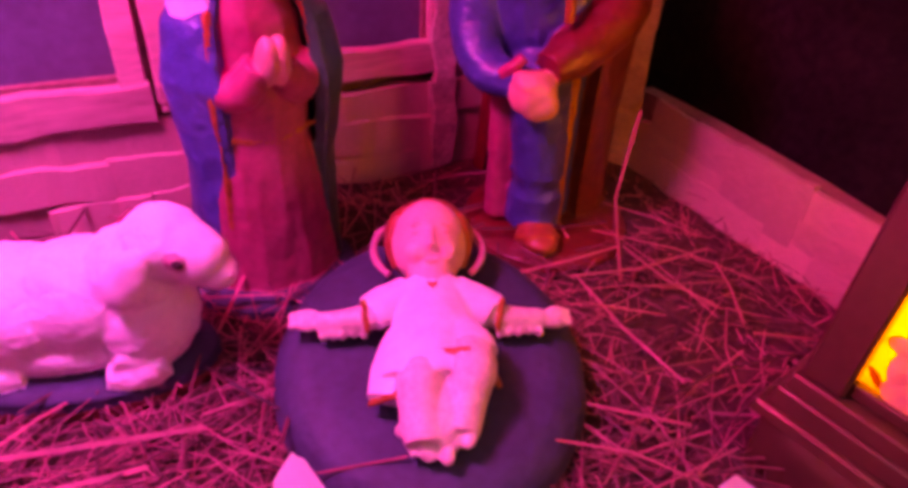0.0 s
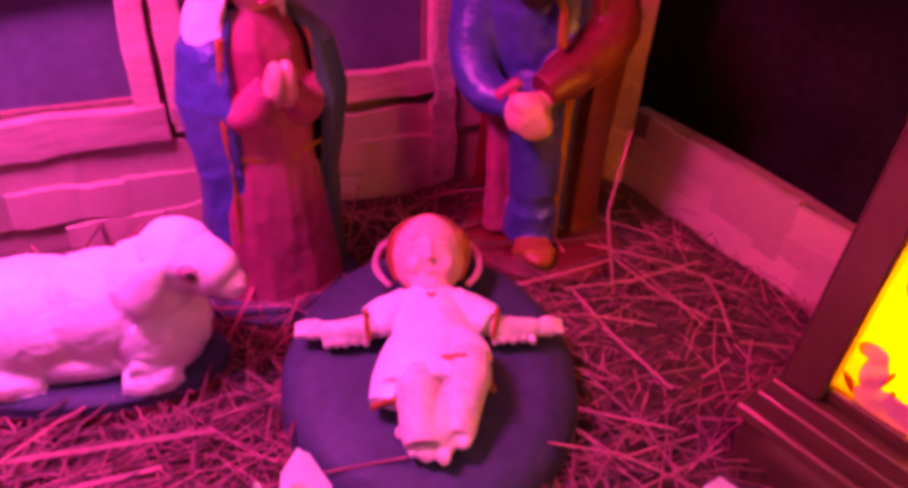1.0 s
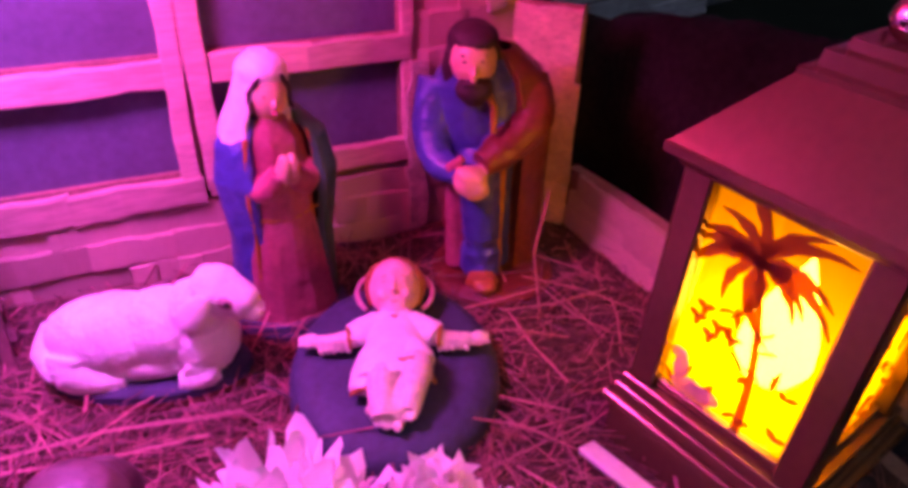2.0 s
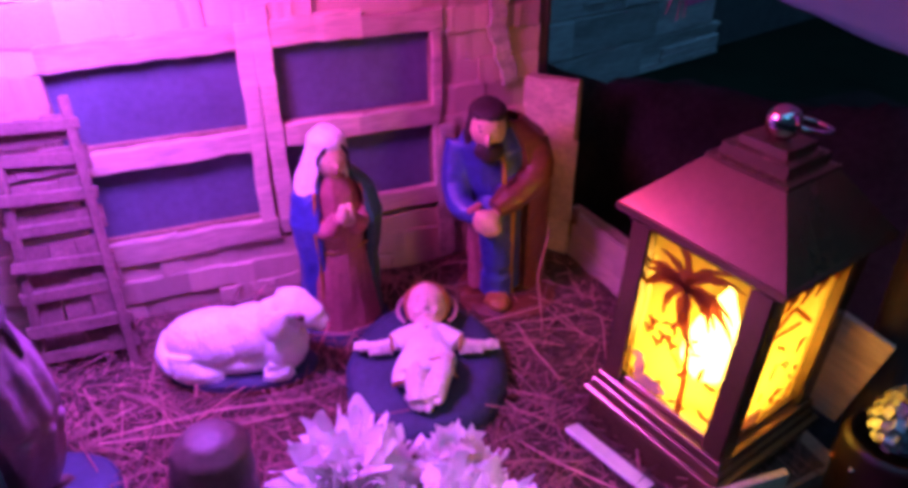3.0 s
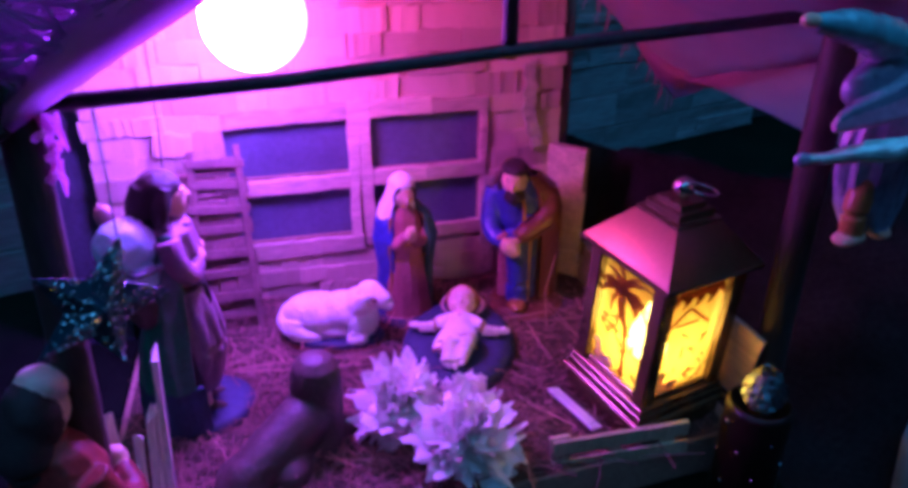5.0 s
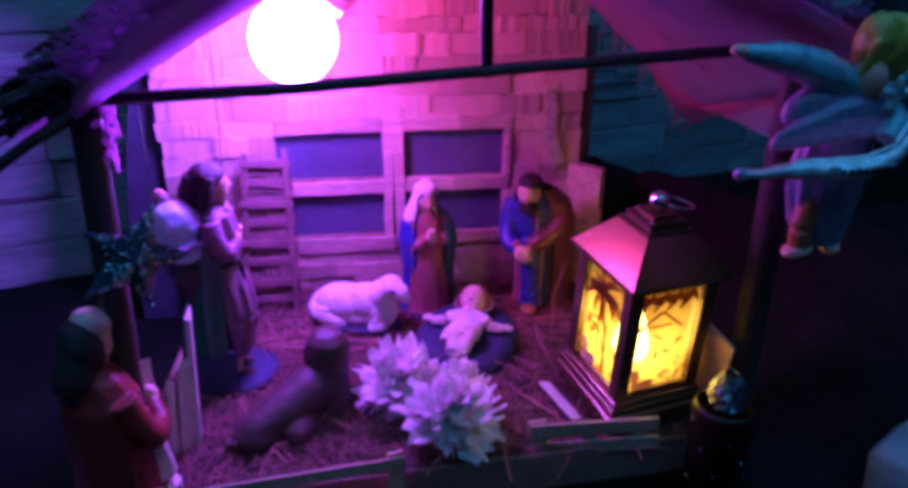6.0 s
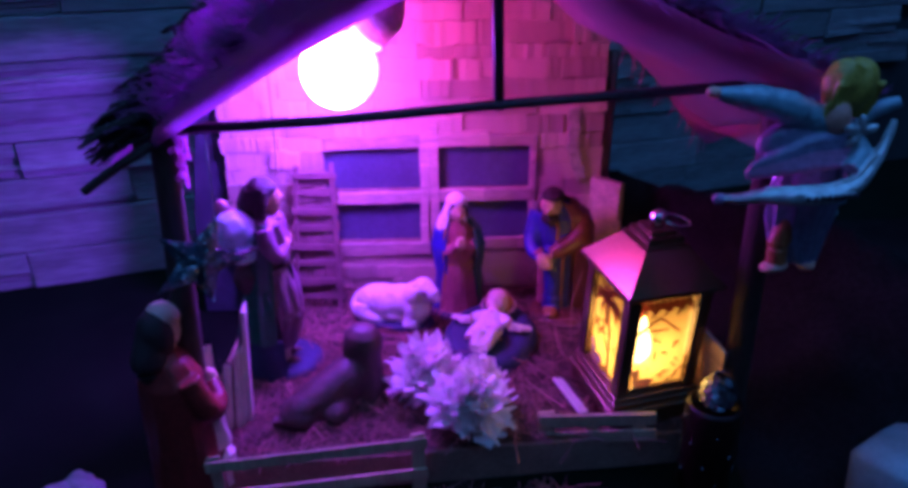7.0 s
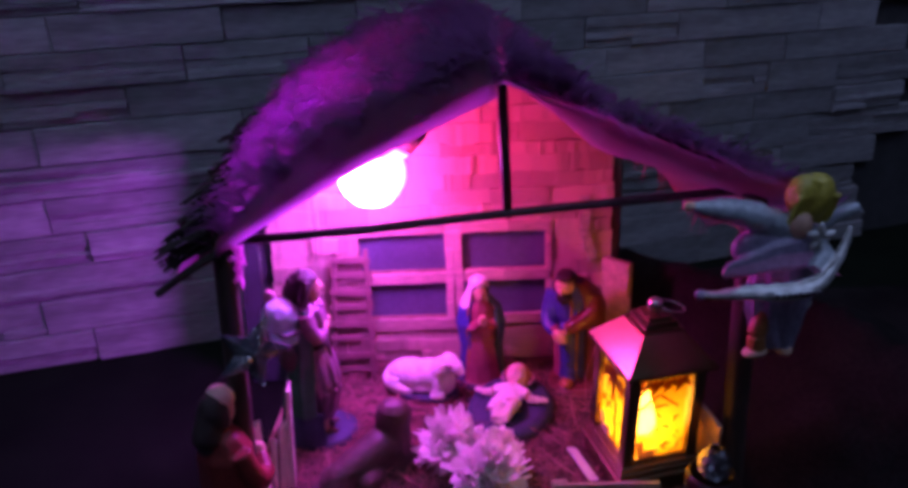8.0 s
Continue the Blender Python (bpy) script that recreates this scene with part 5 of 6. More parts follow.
def lantern():
    t = thing("lantern", pose(0.1590, 0.0359, 0.0005, 2.9, 0.9, 14.9), "bronze-coloured candle lantern with printed amber panes, lit", "lantern")
    bm = bmesh.new()
    frustum(bm, -0.002, 0.0348, 0.0182, 0.0352)
    frustum(bm, 0.018, 0.0380, 0.0215, 0.0374)
    bmesh.ops.bevel(bm, geom=bm.edges[:], offset=0.0006, segments=1, affect="EDGES")
    part("base", bm, M_COPPER, t)
    bm = bmesh.new()
    frustum(bm, 0.0213, 0.0356, 0.0265, 0.0350)
    frustum(bm, 0.0263, 0.0342, 0.0310, 0.0336)
    bmesh.ops.bevel(bm, geom=bm.edges[:], offset=0.0005, segments=1, affect="EDGES")
    part("base_moulding", bm, M_COPPER, t)
    H, B, T, P = 0.0325, 0.031, 0.1130, 0.0100
    for sx in (-1, 1):
        for sy in (-1, 1):
            bm = bmesh.new()
            box(bm, (P, P, T - B), (sx * (H - P / 2), sy * (H - P / 2), (B + T) / 2), bevel=0.0009)
            part("corner_post", bm, M_COPPER, t)
    for k in range(4):
        r = Matrix.Rotation(math.pi / 2 * k, 4, "Z")
        bm = bmesh.new()
        box(bm, (2 * H - 2 * P, 0.0015, T - B - 0.003), (0, -H + 0.0058, (B + T) / 2), m=r)
        pane = part("pane", bm, M_PANE, t, "printed amber pane")
        # printed scene: palm, hut, stars and animals
        bm = bmesh.new()
        y = -H + 0.0046
        if k % 2 == 1:
            crown, foot = (-0.004 if k == 3 else 0.004, 0.093), (0.006, 0.034)
            for i in range(15):
                a = 205 - 17 * i if i < 14 else 250
                leaf_shape(bm, crown, radians(a - (40 if i % 4 == 1 else 0)), 0.019 + 0.004 * (i % 3), 0.0020, y, bend=0.75 if a > 90 else -0.75)
            for i, (dx, dz) in enumerate(((-0.015, 0.070), (-0.009, 0.066), (-0.004, 0.0645), (-0.0165, 0.0655), (-0.011, 0.0615))):
                sx = dx * (-1 if k == 1 else 1)
                for a in (20, 160, 270):
                    leaf_shape(bm, (sx, dz), radians(a), 0.0034, 0.0011, y)
            rows = []
            for i in range(9):
                u = i / 8
                x = crown[0] + (foot[0] - crown[0]) * u + 0.003 * math.sin(u * 3)
                rows.append([bm.verts.new((x + s * (0.0009 + 0.0006 * u), y + d, crown[1] + (foot[1] - crown[1]) * u)) for s, d in ((-1, 0), (1, 0), (1, -0.0006), (-1, -0.0006))])
            for r0, r1 in zip(rows, rows[1:]):
                for q in range(4):
                    bm.faces.new((r0[q], r0[(q + 1) % 4], r1[(q + 1) % 4], r1[q]))
        else:
            box(bm, (0.018, 0.0006, 0.0014), (-0.004, y, 0.083))
            for s in (-1, 1):
                mm = Matrix.Translation((-0.004 + 0.009 * s, 0, 0.087)) @ Matrix.Rotation(radians(38 * s), 4, "Y")
                box(bm, (0.022, 0.0006, 0.0020), (0, y, 0), m=mm)
            for i in range(12):
                leaf_shape(bm, (-0.019 + 0.0034 * i, 0.1085), radians(-90 + 40 * math.sin(i * 2.1)), 0.009 + 0.004 * (i % 3), 0.0022, y)
        rng = random.Random(20 + k)
        for i in range(16):
            x, z = rng.uniform(-0.0195, 0.0195), 0.036 + 0.022 * rng.random() ** 1.6
            leaf_shape(bm, (x, z), rng.uniform(0.3, 2.8), rng.uniform(0.003, 0.008), rng.uniform(0.0006, 0.0014), y, bend=rng.uniform(-0.6, 0.6))
        for i in range(7):
            x, z = rng.uniform(-0.018, 0.018), rng.uniform(0.056, 0.078)
            leaf_shape(bm, (x, z), rng.uniform(0, 6.28), rng.uniform(0.004, 0.008), rng.uniform(0.0005, 0.0011), y, bend=rng.uniform(-0.8, 0.8))
        bmesh.ops.transform(bm, matrix=r, verts=bm.verts)
        pr = part("printed_scene", bm, M_PRINT, pane, "dark printed palm and village silhouettes")
        bm = bmesh.new()
        for ax, az, rx, rz in ((-0.011, 0.0375, 0.0075, 0.0042), (-0.0165, 0.0435, 0.0028, 0.0050), (-0.0185, 0.0485, 0.0034, 0.0022), (-0.006, 0.0390, 0.0050, 0.0030)):
            blob(bm, (ax, y - 0.0004, az), (rx, 0.0005, rz), 0, seg=12)
        bmesh.ops.transform(bm, matrix=r, verts=bm.verts)
        part("printed_lamb", bm, M_PRINTPALE, pane, "pale printed lamb")
        for z in (B + 0.002, T - 0.0015):
            bm = bmesh.new()
            box(bm, (2 * H - 2 * P, 0.004, 0.0035), (0, -H + 0.0046, z), m=r, bevel=0.0004)
            part("rail", bm, M_COPPER, t)
    # roof
    bm = bmesh.new()
    rows = []
    for z, h in ((0.1120, 0.0328), (0.1160, 0.0352), (0.1162, 0.0374), (0.1190, 0.0376), (0.1195, 0.0368), (0.1430, 0.0165)):
        rows.append([bm.verts.new((sx * h, sy * h, z)) for sx, sy in ((-1, -1), (1, -1), (1, 1), (-1, 1))])
    for lo, hi in zip(rows, rows[1:]):
        for k in range(4):
            bm.faces.new((lo[k], lo[(k + 1) % 4], hi[(k + 1) % 4], hi[k]))
    bm.faces.new(rows[0])
    bm.faces.new(rows[-1])
    part("roof", bm, M_COPPER, t, "four-sided sloping bronze roof")
    bm = bmesh.new()
    rows = []
    for z, h in ((0.1420, 0.0165), (0.1422, 0.0172), (0.1440, 0.0172), (0.1446, 0.0140), (0.1490, 0.0136), (0.1495, 0.0100), (0.1525, 0.0096)):
        rows.append([bm.verts.new((sx * h, sy * h, z)) for sx, sy in ((-1, -1), (1, -1), (1, 1), (-1, 1))])
    for lo, hi in zip(rows, rows[1:]):
        for k in range(4):
            bm.faces.new((lo[k], lo[(k + 1) % 4], hi[(k + 1) % 4], hi[k]))
    bm.faces.new(rows[0])
    bm.faces.new(rows[-1])
    part("chimney_cap", bm, M_COPPER, t)
    bm = bmesh.new()
    blob(bm, (0, 0, 0.1585), (0.0064, 0.0064, 0.0064), 0, seg=14)
    part("knob", bm, M_CHROME, t, "faceted chrome knob")
    bm = bmesh.new()
    tube(bm, [(0.003 + 0.0105 + 0.0105 * math.cos(a), 0.0105 * math.sin(a), 0.1570 - 0.004 * (1 - math.cos(a + math.pi)) * 0.5) for a in [2 * math.pi * k / 24 for k in range(25)]], 0.0010, 0, 8)
    part("ring_handle", bm, M_CHROME, t, "chrome ring handle lying on its side", smooth=True)
    # electric candle
    bm = bmesh.new()
    loft(bm, [(0, 0, 0.0305, 0.0140, 0.0140), (0, 0, 0.0385, 0.0138, 0.0138), (0, 0, 0.0405, 0.0128, 0.0128), (0, 0, 0.0395, 0.0090, 0.0090), (0, 0, 0.0385, 0.003, 0.003)], 0, 28)
    part("candle", bm, M_WAX, t, "ivory electric candle", smooth=True)
    bm = bmesh.new()
    loft(bm, [(-0.002, 0, 0.0370, 0.0030, 0.0030), (-0.002, 0, 0.0410, 0.0090, 0.0090), (-0.0025, 0, 0.0480, 0.0126, 0.0126), (-0.003, 0, 0.0570, 0.0118, 0.0118), (-0.003, 0, 0.0680, 0.0084, 0.0084), (-0.002, 0, 0.0780, 0.0042, 0.0042), (-0.001, 0, 0.0860, 0.0006, 0.0006)], 0, 20)
    part("flame", bm, M_FLAME, t, "glowing yellow flame-shaped lamp", smooth=True)


lantern()


# ---- ladder leaning on the wall ----
def ladder():
    t = thing("toy_ladder", Matrix(), "small ladder of pale sticks with woven rungs", "ladder")
    top, bot = [Vector((-0.122, 0.2115, 0.139)), Vector((-0.089, 0.2115, 0.142))], [Vector((-0.130, 0.186, 0.0)), Vector((-0.087, 0.181, 0.0))]
    for a, b in zip(bot, top):
        bm = bmesh.new()
        d = b - a
        m = Matrix.Translation((a + b) / 2) @ d.to_track_quat("Z", "Y").to_matrix().to_4x4()
        box(bm, (0.0048, 0.0038, d.length), m=m, bevel=0.0006, wob=0.0005)
        part("side_rail", bm, M_LADDER, t)
    rng = random.Random(9)
    for k in range(8):
        u = 0.10 + 0.118 * k
        a, b = bot[0].lerp(top[0], u), bot[1].lerp(top[1], u)
        c, d = (a + b) / 2, b - a
        m = Matrix.Translation(c + Vector((0, -0.0022 if k % 2 else 0.001, 0))) @ Matrix.Rotation(math.atan2(d.z, d.x) + rng.uniform(-0.03, 0.03), 4, "Y") @ Matrix.Rotation(radians(-12), 4, "X")
        bm = bmesh.new()
        box(bm, (d.length + 0.008, 0.002, 0.0060), m=m, bevel=0.0004, wob=0.0006)
        part("rung", bm, M_LADDER, t)
    for k in range(8):
        u = 0.16 + 0.105 * k
        a, b = bot[0].lerp(top[0], u), bot[1].lerp(top[1], u)
        for s in ((0.16, 0.52, 0.84) if k % 2 else (0.08, 0.34, 0.68, 0.92)):
            m = Matrix.Translation(a.lerp(b, s) + Vector((0, 0.0035, 0))) @ Matrix.Rotation(radians(-12), 4, "X")
            bm = bmesh.new()
            box(bm, (0.0135, 0.0022, 0.0125), m=m, bevel=0.0004, wob=0.0008)
            part("filler_block", bm, M_LADDER, t)


ladder()


# ---- flowers ----
def blossom(seed, r, m):
    rng = random.Random(seed)
    t = thing("artificial_flower", m, "white cloth chrysanthemum with frilled petals", "flower", "white flowers")
    verts, faces = [], []
    for ring, (count, length, lift) in enumerate(((24, 1.0, -6), (28, 0.98, 8), (28, 0.92, 22), (26, 0.84, 36), (22, 0.74, 50), (16, 0.62, 64), (10, 0.50, 78))):
        for k in range(count):
            a = 2 * math.pi * (k + 0.5 * (ring % 2)) / count + rng.uniform(-0.26, 0.26)
            el = radians(lift + rng.uniform(-20, 20))
            L = r * length * rng.uniform(0.62, 1.06)
            w = r * rng.uniform(0.085, 0.160)
            curl = rng.uniform(-1.0, 1.1)
            n, b = 6, len(verts)
            out = Vector((math.cos(a), math.sin(a), 0))
            side = Vector((-math.sin(a), math.cos(a), 0))
            p = Vector((0, 0, 0.006 + 0.0026 * ring)) + out * r * 0.06
            e = el
            tw = rng.uniform(-1.3, 1.3)
            sway = rng.uniform(-0.6, 0.6)
            for i in range(n + 1):
                u = i / n
                ww = w * (0.25 + 1.15 * math.sin(math.pi * min(0.94, 0.1 + 0.85 * u))) * (1 if i < n else rng.uniform(0.45, 0.9)) * rng.uniform(0.75, 1.2)
                d = out * math.cos(e) + Vector((0, 0, 1)) * math.sin(e)
                nn = side.cross(d)
                s = side * math.cos(tw * u) + nn * math.sin(tw * u)
                frill = rng.uniform(-0.6, 0.6) * w
                verts += [p - s * ww + nn * (0.25 * ww + frill), p, p + s * ww + nn * (0.25 * ww - frill)]
                p = p + (d + side * sway * u + Vector([rng.uniform(-0.12, 0.12) for _ in range(3)])) * (L / n)
                e -= curl / n
            for i in range(n):
                q = b + 3 * i
                faces += [(q, q + 1, q + 4, q + 3), (q + 1, q + 2, q + 5, q + 4)]
    me = bpy.data.meshes.new("petals")
    me.from_pydata([tuple(v) for v in verts], [], faces)
    me.materials.append(M_PETAL)
    for f in me.polygons:
        f.use_smooth = True
    ob = new("petals", me)
    ob.parent = t
    bm = bmesh.new()
    tube(bm, [(0, 0, 0.008), (0.001, 0.002, -0.008), (0.004, 0.004, -0.028)], [0.004, 0.0022, 0.0018], 0, 8)
    part("stem", bm, M_STEM, t, smooth=True)
    return t


blossom(1, 0.035, pose(0.000, 0.043, 0.014, 10, -10, 0))
blossom(2, 0.036, pose(0.026, 0.000, 0.016, 16, 6, 40))
blossom(3, 0.024, pose(0.040, 0.030, 0.010, -8, 20, 80))


# ---- fences, cards, jars and other small things ----
def fence(m, width, rails, tall, posts, wide, blocks, label):
    t = thing("stick_fence", m, label, "fence", "front fences")
    for z in rails:
        bm = bmesh.new()
        box(bm, (width, 0.0024, tall), (0, -0.001, z), bevel=0.0004, wob=0.0006)
        part("rail", bm, M_WOOD, t)
    for x in posts:
        bm = bmesh.new()
        top = rails[-1] + tall / 2 + 0.002
        box(bm, (wide, 0.0026, top + 0.003), (x, 0.0018, top / 2 - 0.0015), bevel=0.0004, wob=0.0006)
        part("post", bm, M_WOOD, t)
    for x in blocks:
        bm = bmesh.new()
        box(bm, (0.009, 0.0022, rails[-1] - rails[-2]), (x, 0.0014, (rails[-1] + rails[-2]) / 2), bevel=0.0003, wob=0.0005)
        part("spacer", bm, M_WOOD, t)


fence(pose(-0.0755, -0.0405, -0.028, 0, 0, 7.7), 0.150, (0.018, 0.045), 0.0095, (-0.069, 0.069), 0.0095, (), "low fence of pale flat sticks before the stable")
fence(pose(0.1270, -0.0100, -0.028, 0, -5, -5.5), 0.084, (0.0290, 0.0440), 0.0108, (-0.037,), 0.0120, (-0.004, 0.030), "short fence of pale flat sticks beside the lantern")



def card(name, size, m, label, material=M_CARD):
    bm = bmesh.new()
    box(bm, size, bevel=0.0004, wob=0.0008)
    ob = new(name, finish(bm, name, material, False))
    ob.matrix_world = m
    tagged(ob, label, "card strip")


card("card_strip", (0.0092, 0.046, 0.0025), pose(0.1110, 0.032, 0.0070, 0, 8, 17), "pale card strip lying beside the lantern base", M_WHITE)
card("card_strip", (0.042, 0.0025, 0.060), pose(0.2055, 0.0180, 0.047, 10, 14, -68), "pale card piece leaning behind the lantern")


def jar():
    t = thing("candle_jar", pose(0.1985, -0.0300, -0.028), "dark red glass jar with glitter cone on top", "jar")
    bm = bmesh.new()
    loft(bm, [(0, 0, 0.0, 0.016, 0.016), (0, 0, 0.004, 0.0185, 0.0185), (0, 0, 0.069, 0.0190, 0.0190), (0, 0, 0.073, 0.0175, 0.0175), (0, 0, 0.073, 0.016, 0.016), (0, 0, 0.067, 0.0155, 0.0155)], 0, 30)
    part("jar_body", bm, M_JAR, t, smooth=True)
    # small silver beads set on the glass stand in for its glints
    for k in range(18):
        a = 2.4 * k
        bm = bmesh.new()
        blob(bm, (0.0190 * math.cos(a), 0.0190 * math.sin(a), 0.006 + 0.0033 * k), (0.0012, 0.0012, 0.0012), 0, seg=6)
        part("glitter_bead", bm, M_GLITTER, t)


jar()


def glitter_cone():
    t = thing("glitter_cone", pose(0.2000, -0.0290, 0.0420) @ Matrix.Scale(1.08, 4), "silver glitter pine cone resting on the jar", "ornament")
    rng = random.Random(3)
    bm = bmesh.new()
    box(bm, (0.0052, 0.0042, 0.0012), bevel=0.0003)
    me = finish(bm, "scale", M_GLITTER, False)
    for k in range(70):
        u = k / 70
        a = k * 2.4
        r = 0.0100 * math.sin(math.pi * (0.12 + 0.80 * u)) ** 0.7
        ob = new("scale", me)
        ob.parent = t
        ob.matrix_basis = Matrix.Translation((r * math.cos(a), r * math.sin(a), 0.022 * u)) @ Matrix.Rotation(a, 4, "Z") @ Matrix.Rotation(radians(55 + rng.uniform(-15, 15)), 4, "Y")


glitter_cone()


def glitter_star():
    """Puffed five-pointed star with silver glitter that hangs on a thread from the eave."""
    t = thing("glitter_star", pose(-0.1310, -0.044, 0.1675, 0, 24, 34), "dark blue puffed star ornament with silver glitter on a thread", "ornament")
    rng = random.Random(12)
    R, r, D = 0.0290, 0.0130, 0.0060
    tips = []
    for k in range(10):
        a = radians(86 + 36 * k)
        q = R if k % 2 == 0 else r
        tips.append(Vector((q * math.cos(a), 0, q * math.sin(a))))
    bm = bmesh.new()
    rim = [[bm.verts.new(p + Vector((0, d, 0))) for p in tips] for d in (-0.0002, 0.0002)]
    hub = [bm.verts.new((0, -D, 0)), bm.verts.new((0, D, 0))]
    for k in range(10):
        n = (k + 1) % 10
        bm.faces.new((rim[0][k], rim[0][n], hub[0]))
        bm.faces.new((rim[1][n], rim[1][k], hub[1]))
        bm.faces.new((rim[0][n], rim[0][k], rim[1][k], rim[1][n]))
    bmesh.ops.recalc_face_normals(bm, faces=bm.faces)
    body = part("star_body", bm, M_NAVYLEAF, t, "dark blue faceted star")
    bm = bmesh.new()
    for i in range(420):
        k = rng.choice((0, 9, 0, 9, 1, 2, 3, 4, 5, 6, 7, 8, 3, 4))
        a, b = tips[k], tips[(k + 1) % 10]
        u, v = rng.random(), rng.random()
        if u + v > 1:
            u, v = 1 - u, 1 - v
        c = a * u + b * v + Vector((0, -D * (1 - u - v) - 0.0007, 0))
        m = Matrix.Translation(c) @ Euler([rng.uniform(-1.1, 1.1), rng.uniform(0, 3), rng.uniform(-1.1, 1.1)]).to_matrix().to_4x4()
        q = rng.uniform(0.0004, 0.0012)
        box(bm, (q, 0.0003, q), m=m)
    tagged(part("glitter", bm, M_FLAKE, body, "silver glitter flakes"), kind="stuff")
    bm = bmesh.new()
    tube(bm, [(0.001, 0, 0.0285), (-0.006, 0.003, 0.050), (-0.014, 0.008, 0.074)], 0.0004, 0, 6)
    part("thread", bm, M_SHEEN, t, smooth=True)


glitter_star()


def stakes():
    t = thing("stake_fence", Matrix(), "ragged upright pale sticks along the stable's side", "fence")
    rng = random.Random(31)
    for x, y, w, h, lean, yaw in ((-0.1395, 0.022, 0.0100, 0.130, 4, 96), (-0.1435, 0.017, 0.0100, 0.094, 5, 90), (-0.1475, 0.0125, 0.0080, 0.098, 6, 98), (-0.1515, 0.008, 0.0075, 0.086, 5, 88), (-0.1550, 0.0035, 0.0070, 0.070, 3, 95), (-0.1625, 0.004, 0.0070, 0.104, 4, 30), (-0.1600, -0.034, 0.0060, 0.052, -3, 60), (-0.1680, -0.046, 0.0070, 0.058, 2, 40)):
        m = Matrix.Translation((x, y, -0.0275)) @ Matrix.Rotation(radians(lean), 4, "Y") @ Matrix.Rotation(radians(yaw), 4, "Z")
        bm = bmesh.new()
        # split stick with a torn, slanting top
        q = [(-w, -0.0016), (-w * 0.3, -0.0022), (w * 0.4, -0.0019), (w, -0.0014), (w, 0.0014), (-w, 0.0016)]
        rows = []
        for k in range(7):
            u = k / 6
            rows.append([bm.verts.new(m @ Vector((px * (1 - 0.25 * u) * 0.62 + 0.0007 * math.sin(5 * u + 9 * x * 100), py, h * u + (rng.uniform(-0.006, 0.003) if k == 6 else 0)))) for px, py in q])
        for r0, r1 in zip(rows, rows[1:]):
            for k in range(6):
                bm.faces.new((r0[k], r0[(k + 1) % 6], r1[(k + 1) % 6], r1[k]))
        bm.faces.new(rows[0][::-1])
        bm.faces.new(rows[-1])
        part("stake", bm, M_STAKE, t)


stakes()


def package():
    t = thing("white_package", pose(0.326, -0.050, -0.028, 0, 0, 38), "off-white plastic package with a green patch on the dark cloth", "package")
    bm = bmesh.new()
    box(bm, (0.070, 0.045, 0.046), (0, 0, 0.023), bevel=0.006, wob=0.004)
    part("bag", bm, M_BOX, t, smooth=True)
    bm = bmesh.new()
    box(bm, (0.026, 0.0012, 0.016), (-0.014, -0.0232, 0.018), bevel=0.0003, wob=0.0004)
    part("printed_patch", bm, M_MINT, t, "dark green printed patch")


package()


def pale_rock():
    bm = bmesh.new()
    rng = random.Random(44)
    for k in range(9):
        blob(bm, (rng.uniform(-0.025, 0.025), rng.uniform(-0.015, 0.015), 0.006 + rng.uniform(0, 0.006)), (rng.uniform(0.010, 0.016), rng.uniform(0.008, 0.013), rng.uniform(0.006, 0.010)), 0, seg=12, rough=0.003)
    ob = new("pale_rock", finish(fused(bm, 0.0014, 1), "pale_rock", M_STONE, True))
    ob.matrix_world = pose(-0.262, -0.035, -0.0300)
    tagged(ob, "rough pale grey rock on the dark cloth", "rock")


pale_rock()


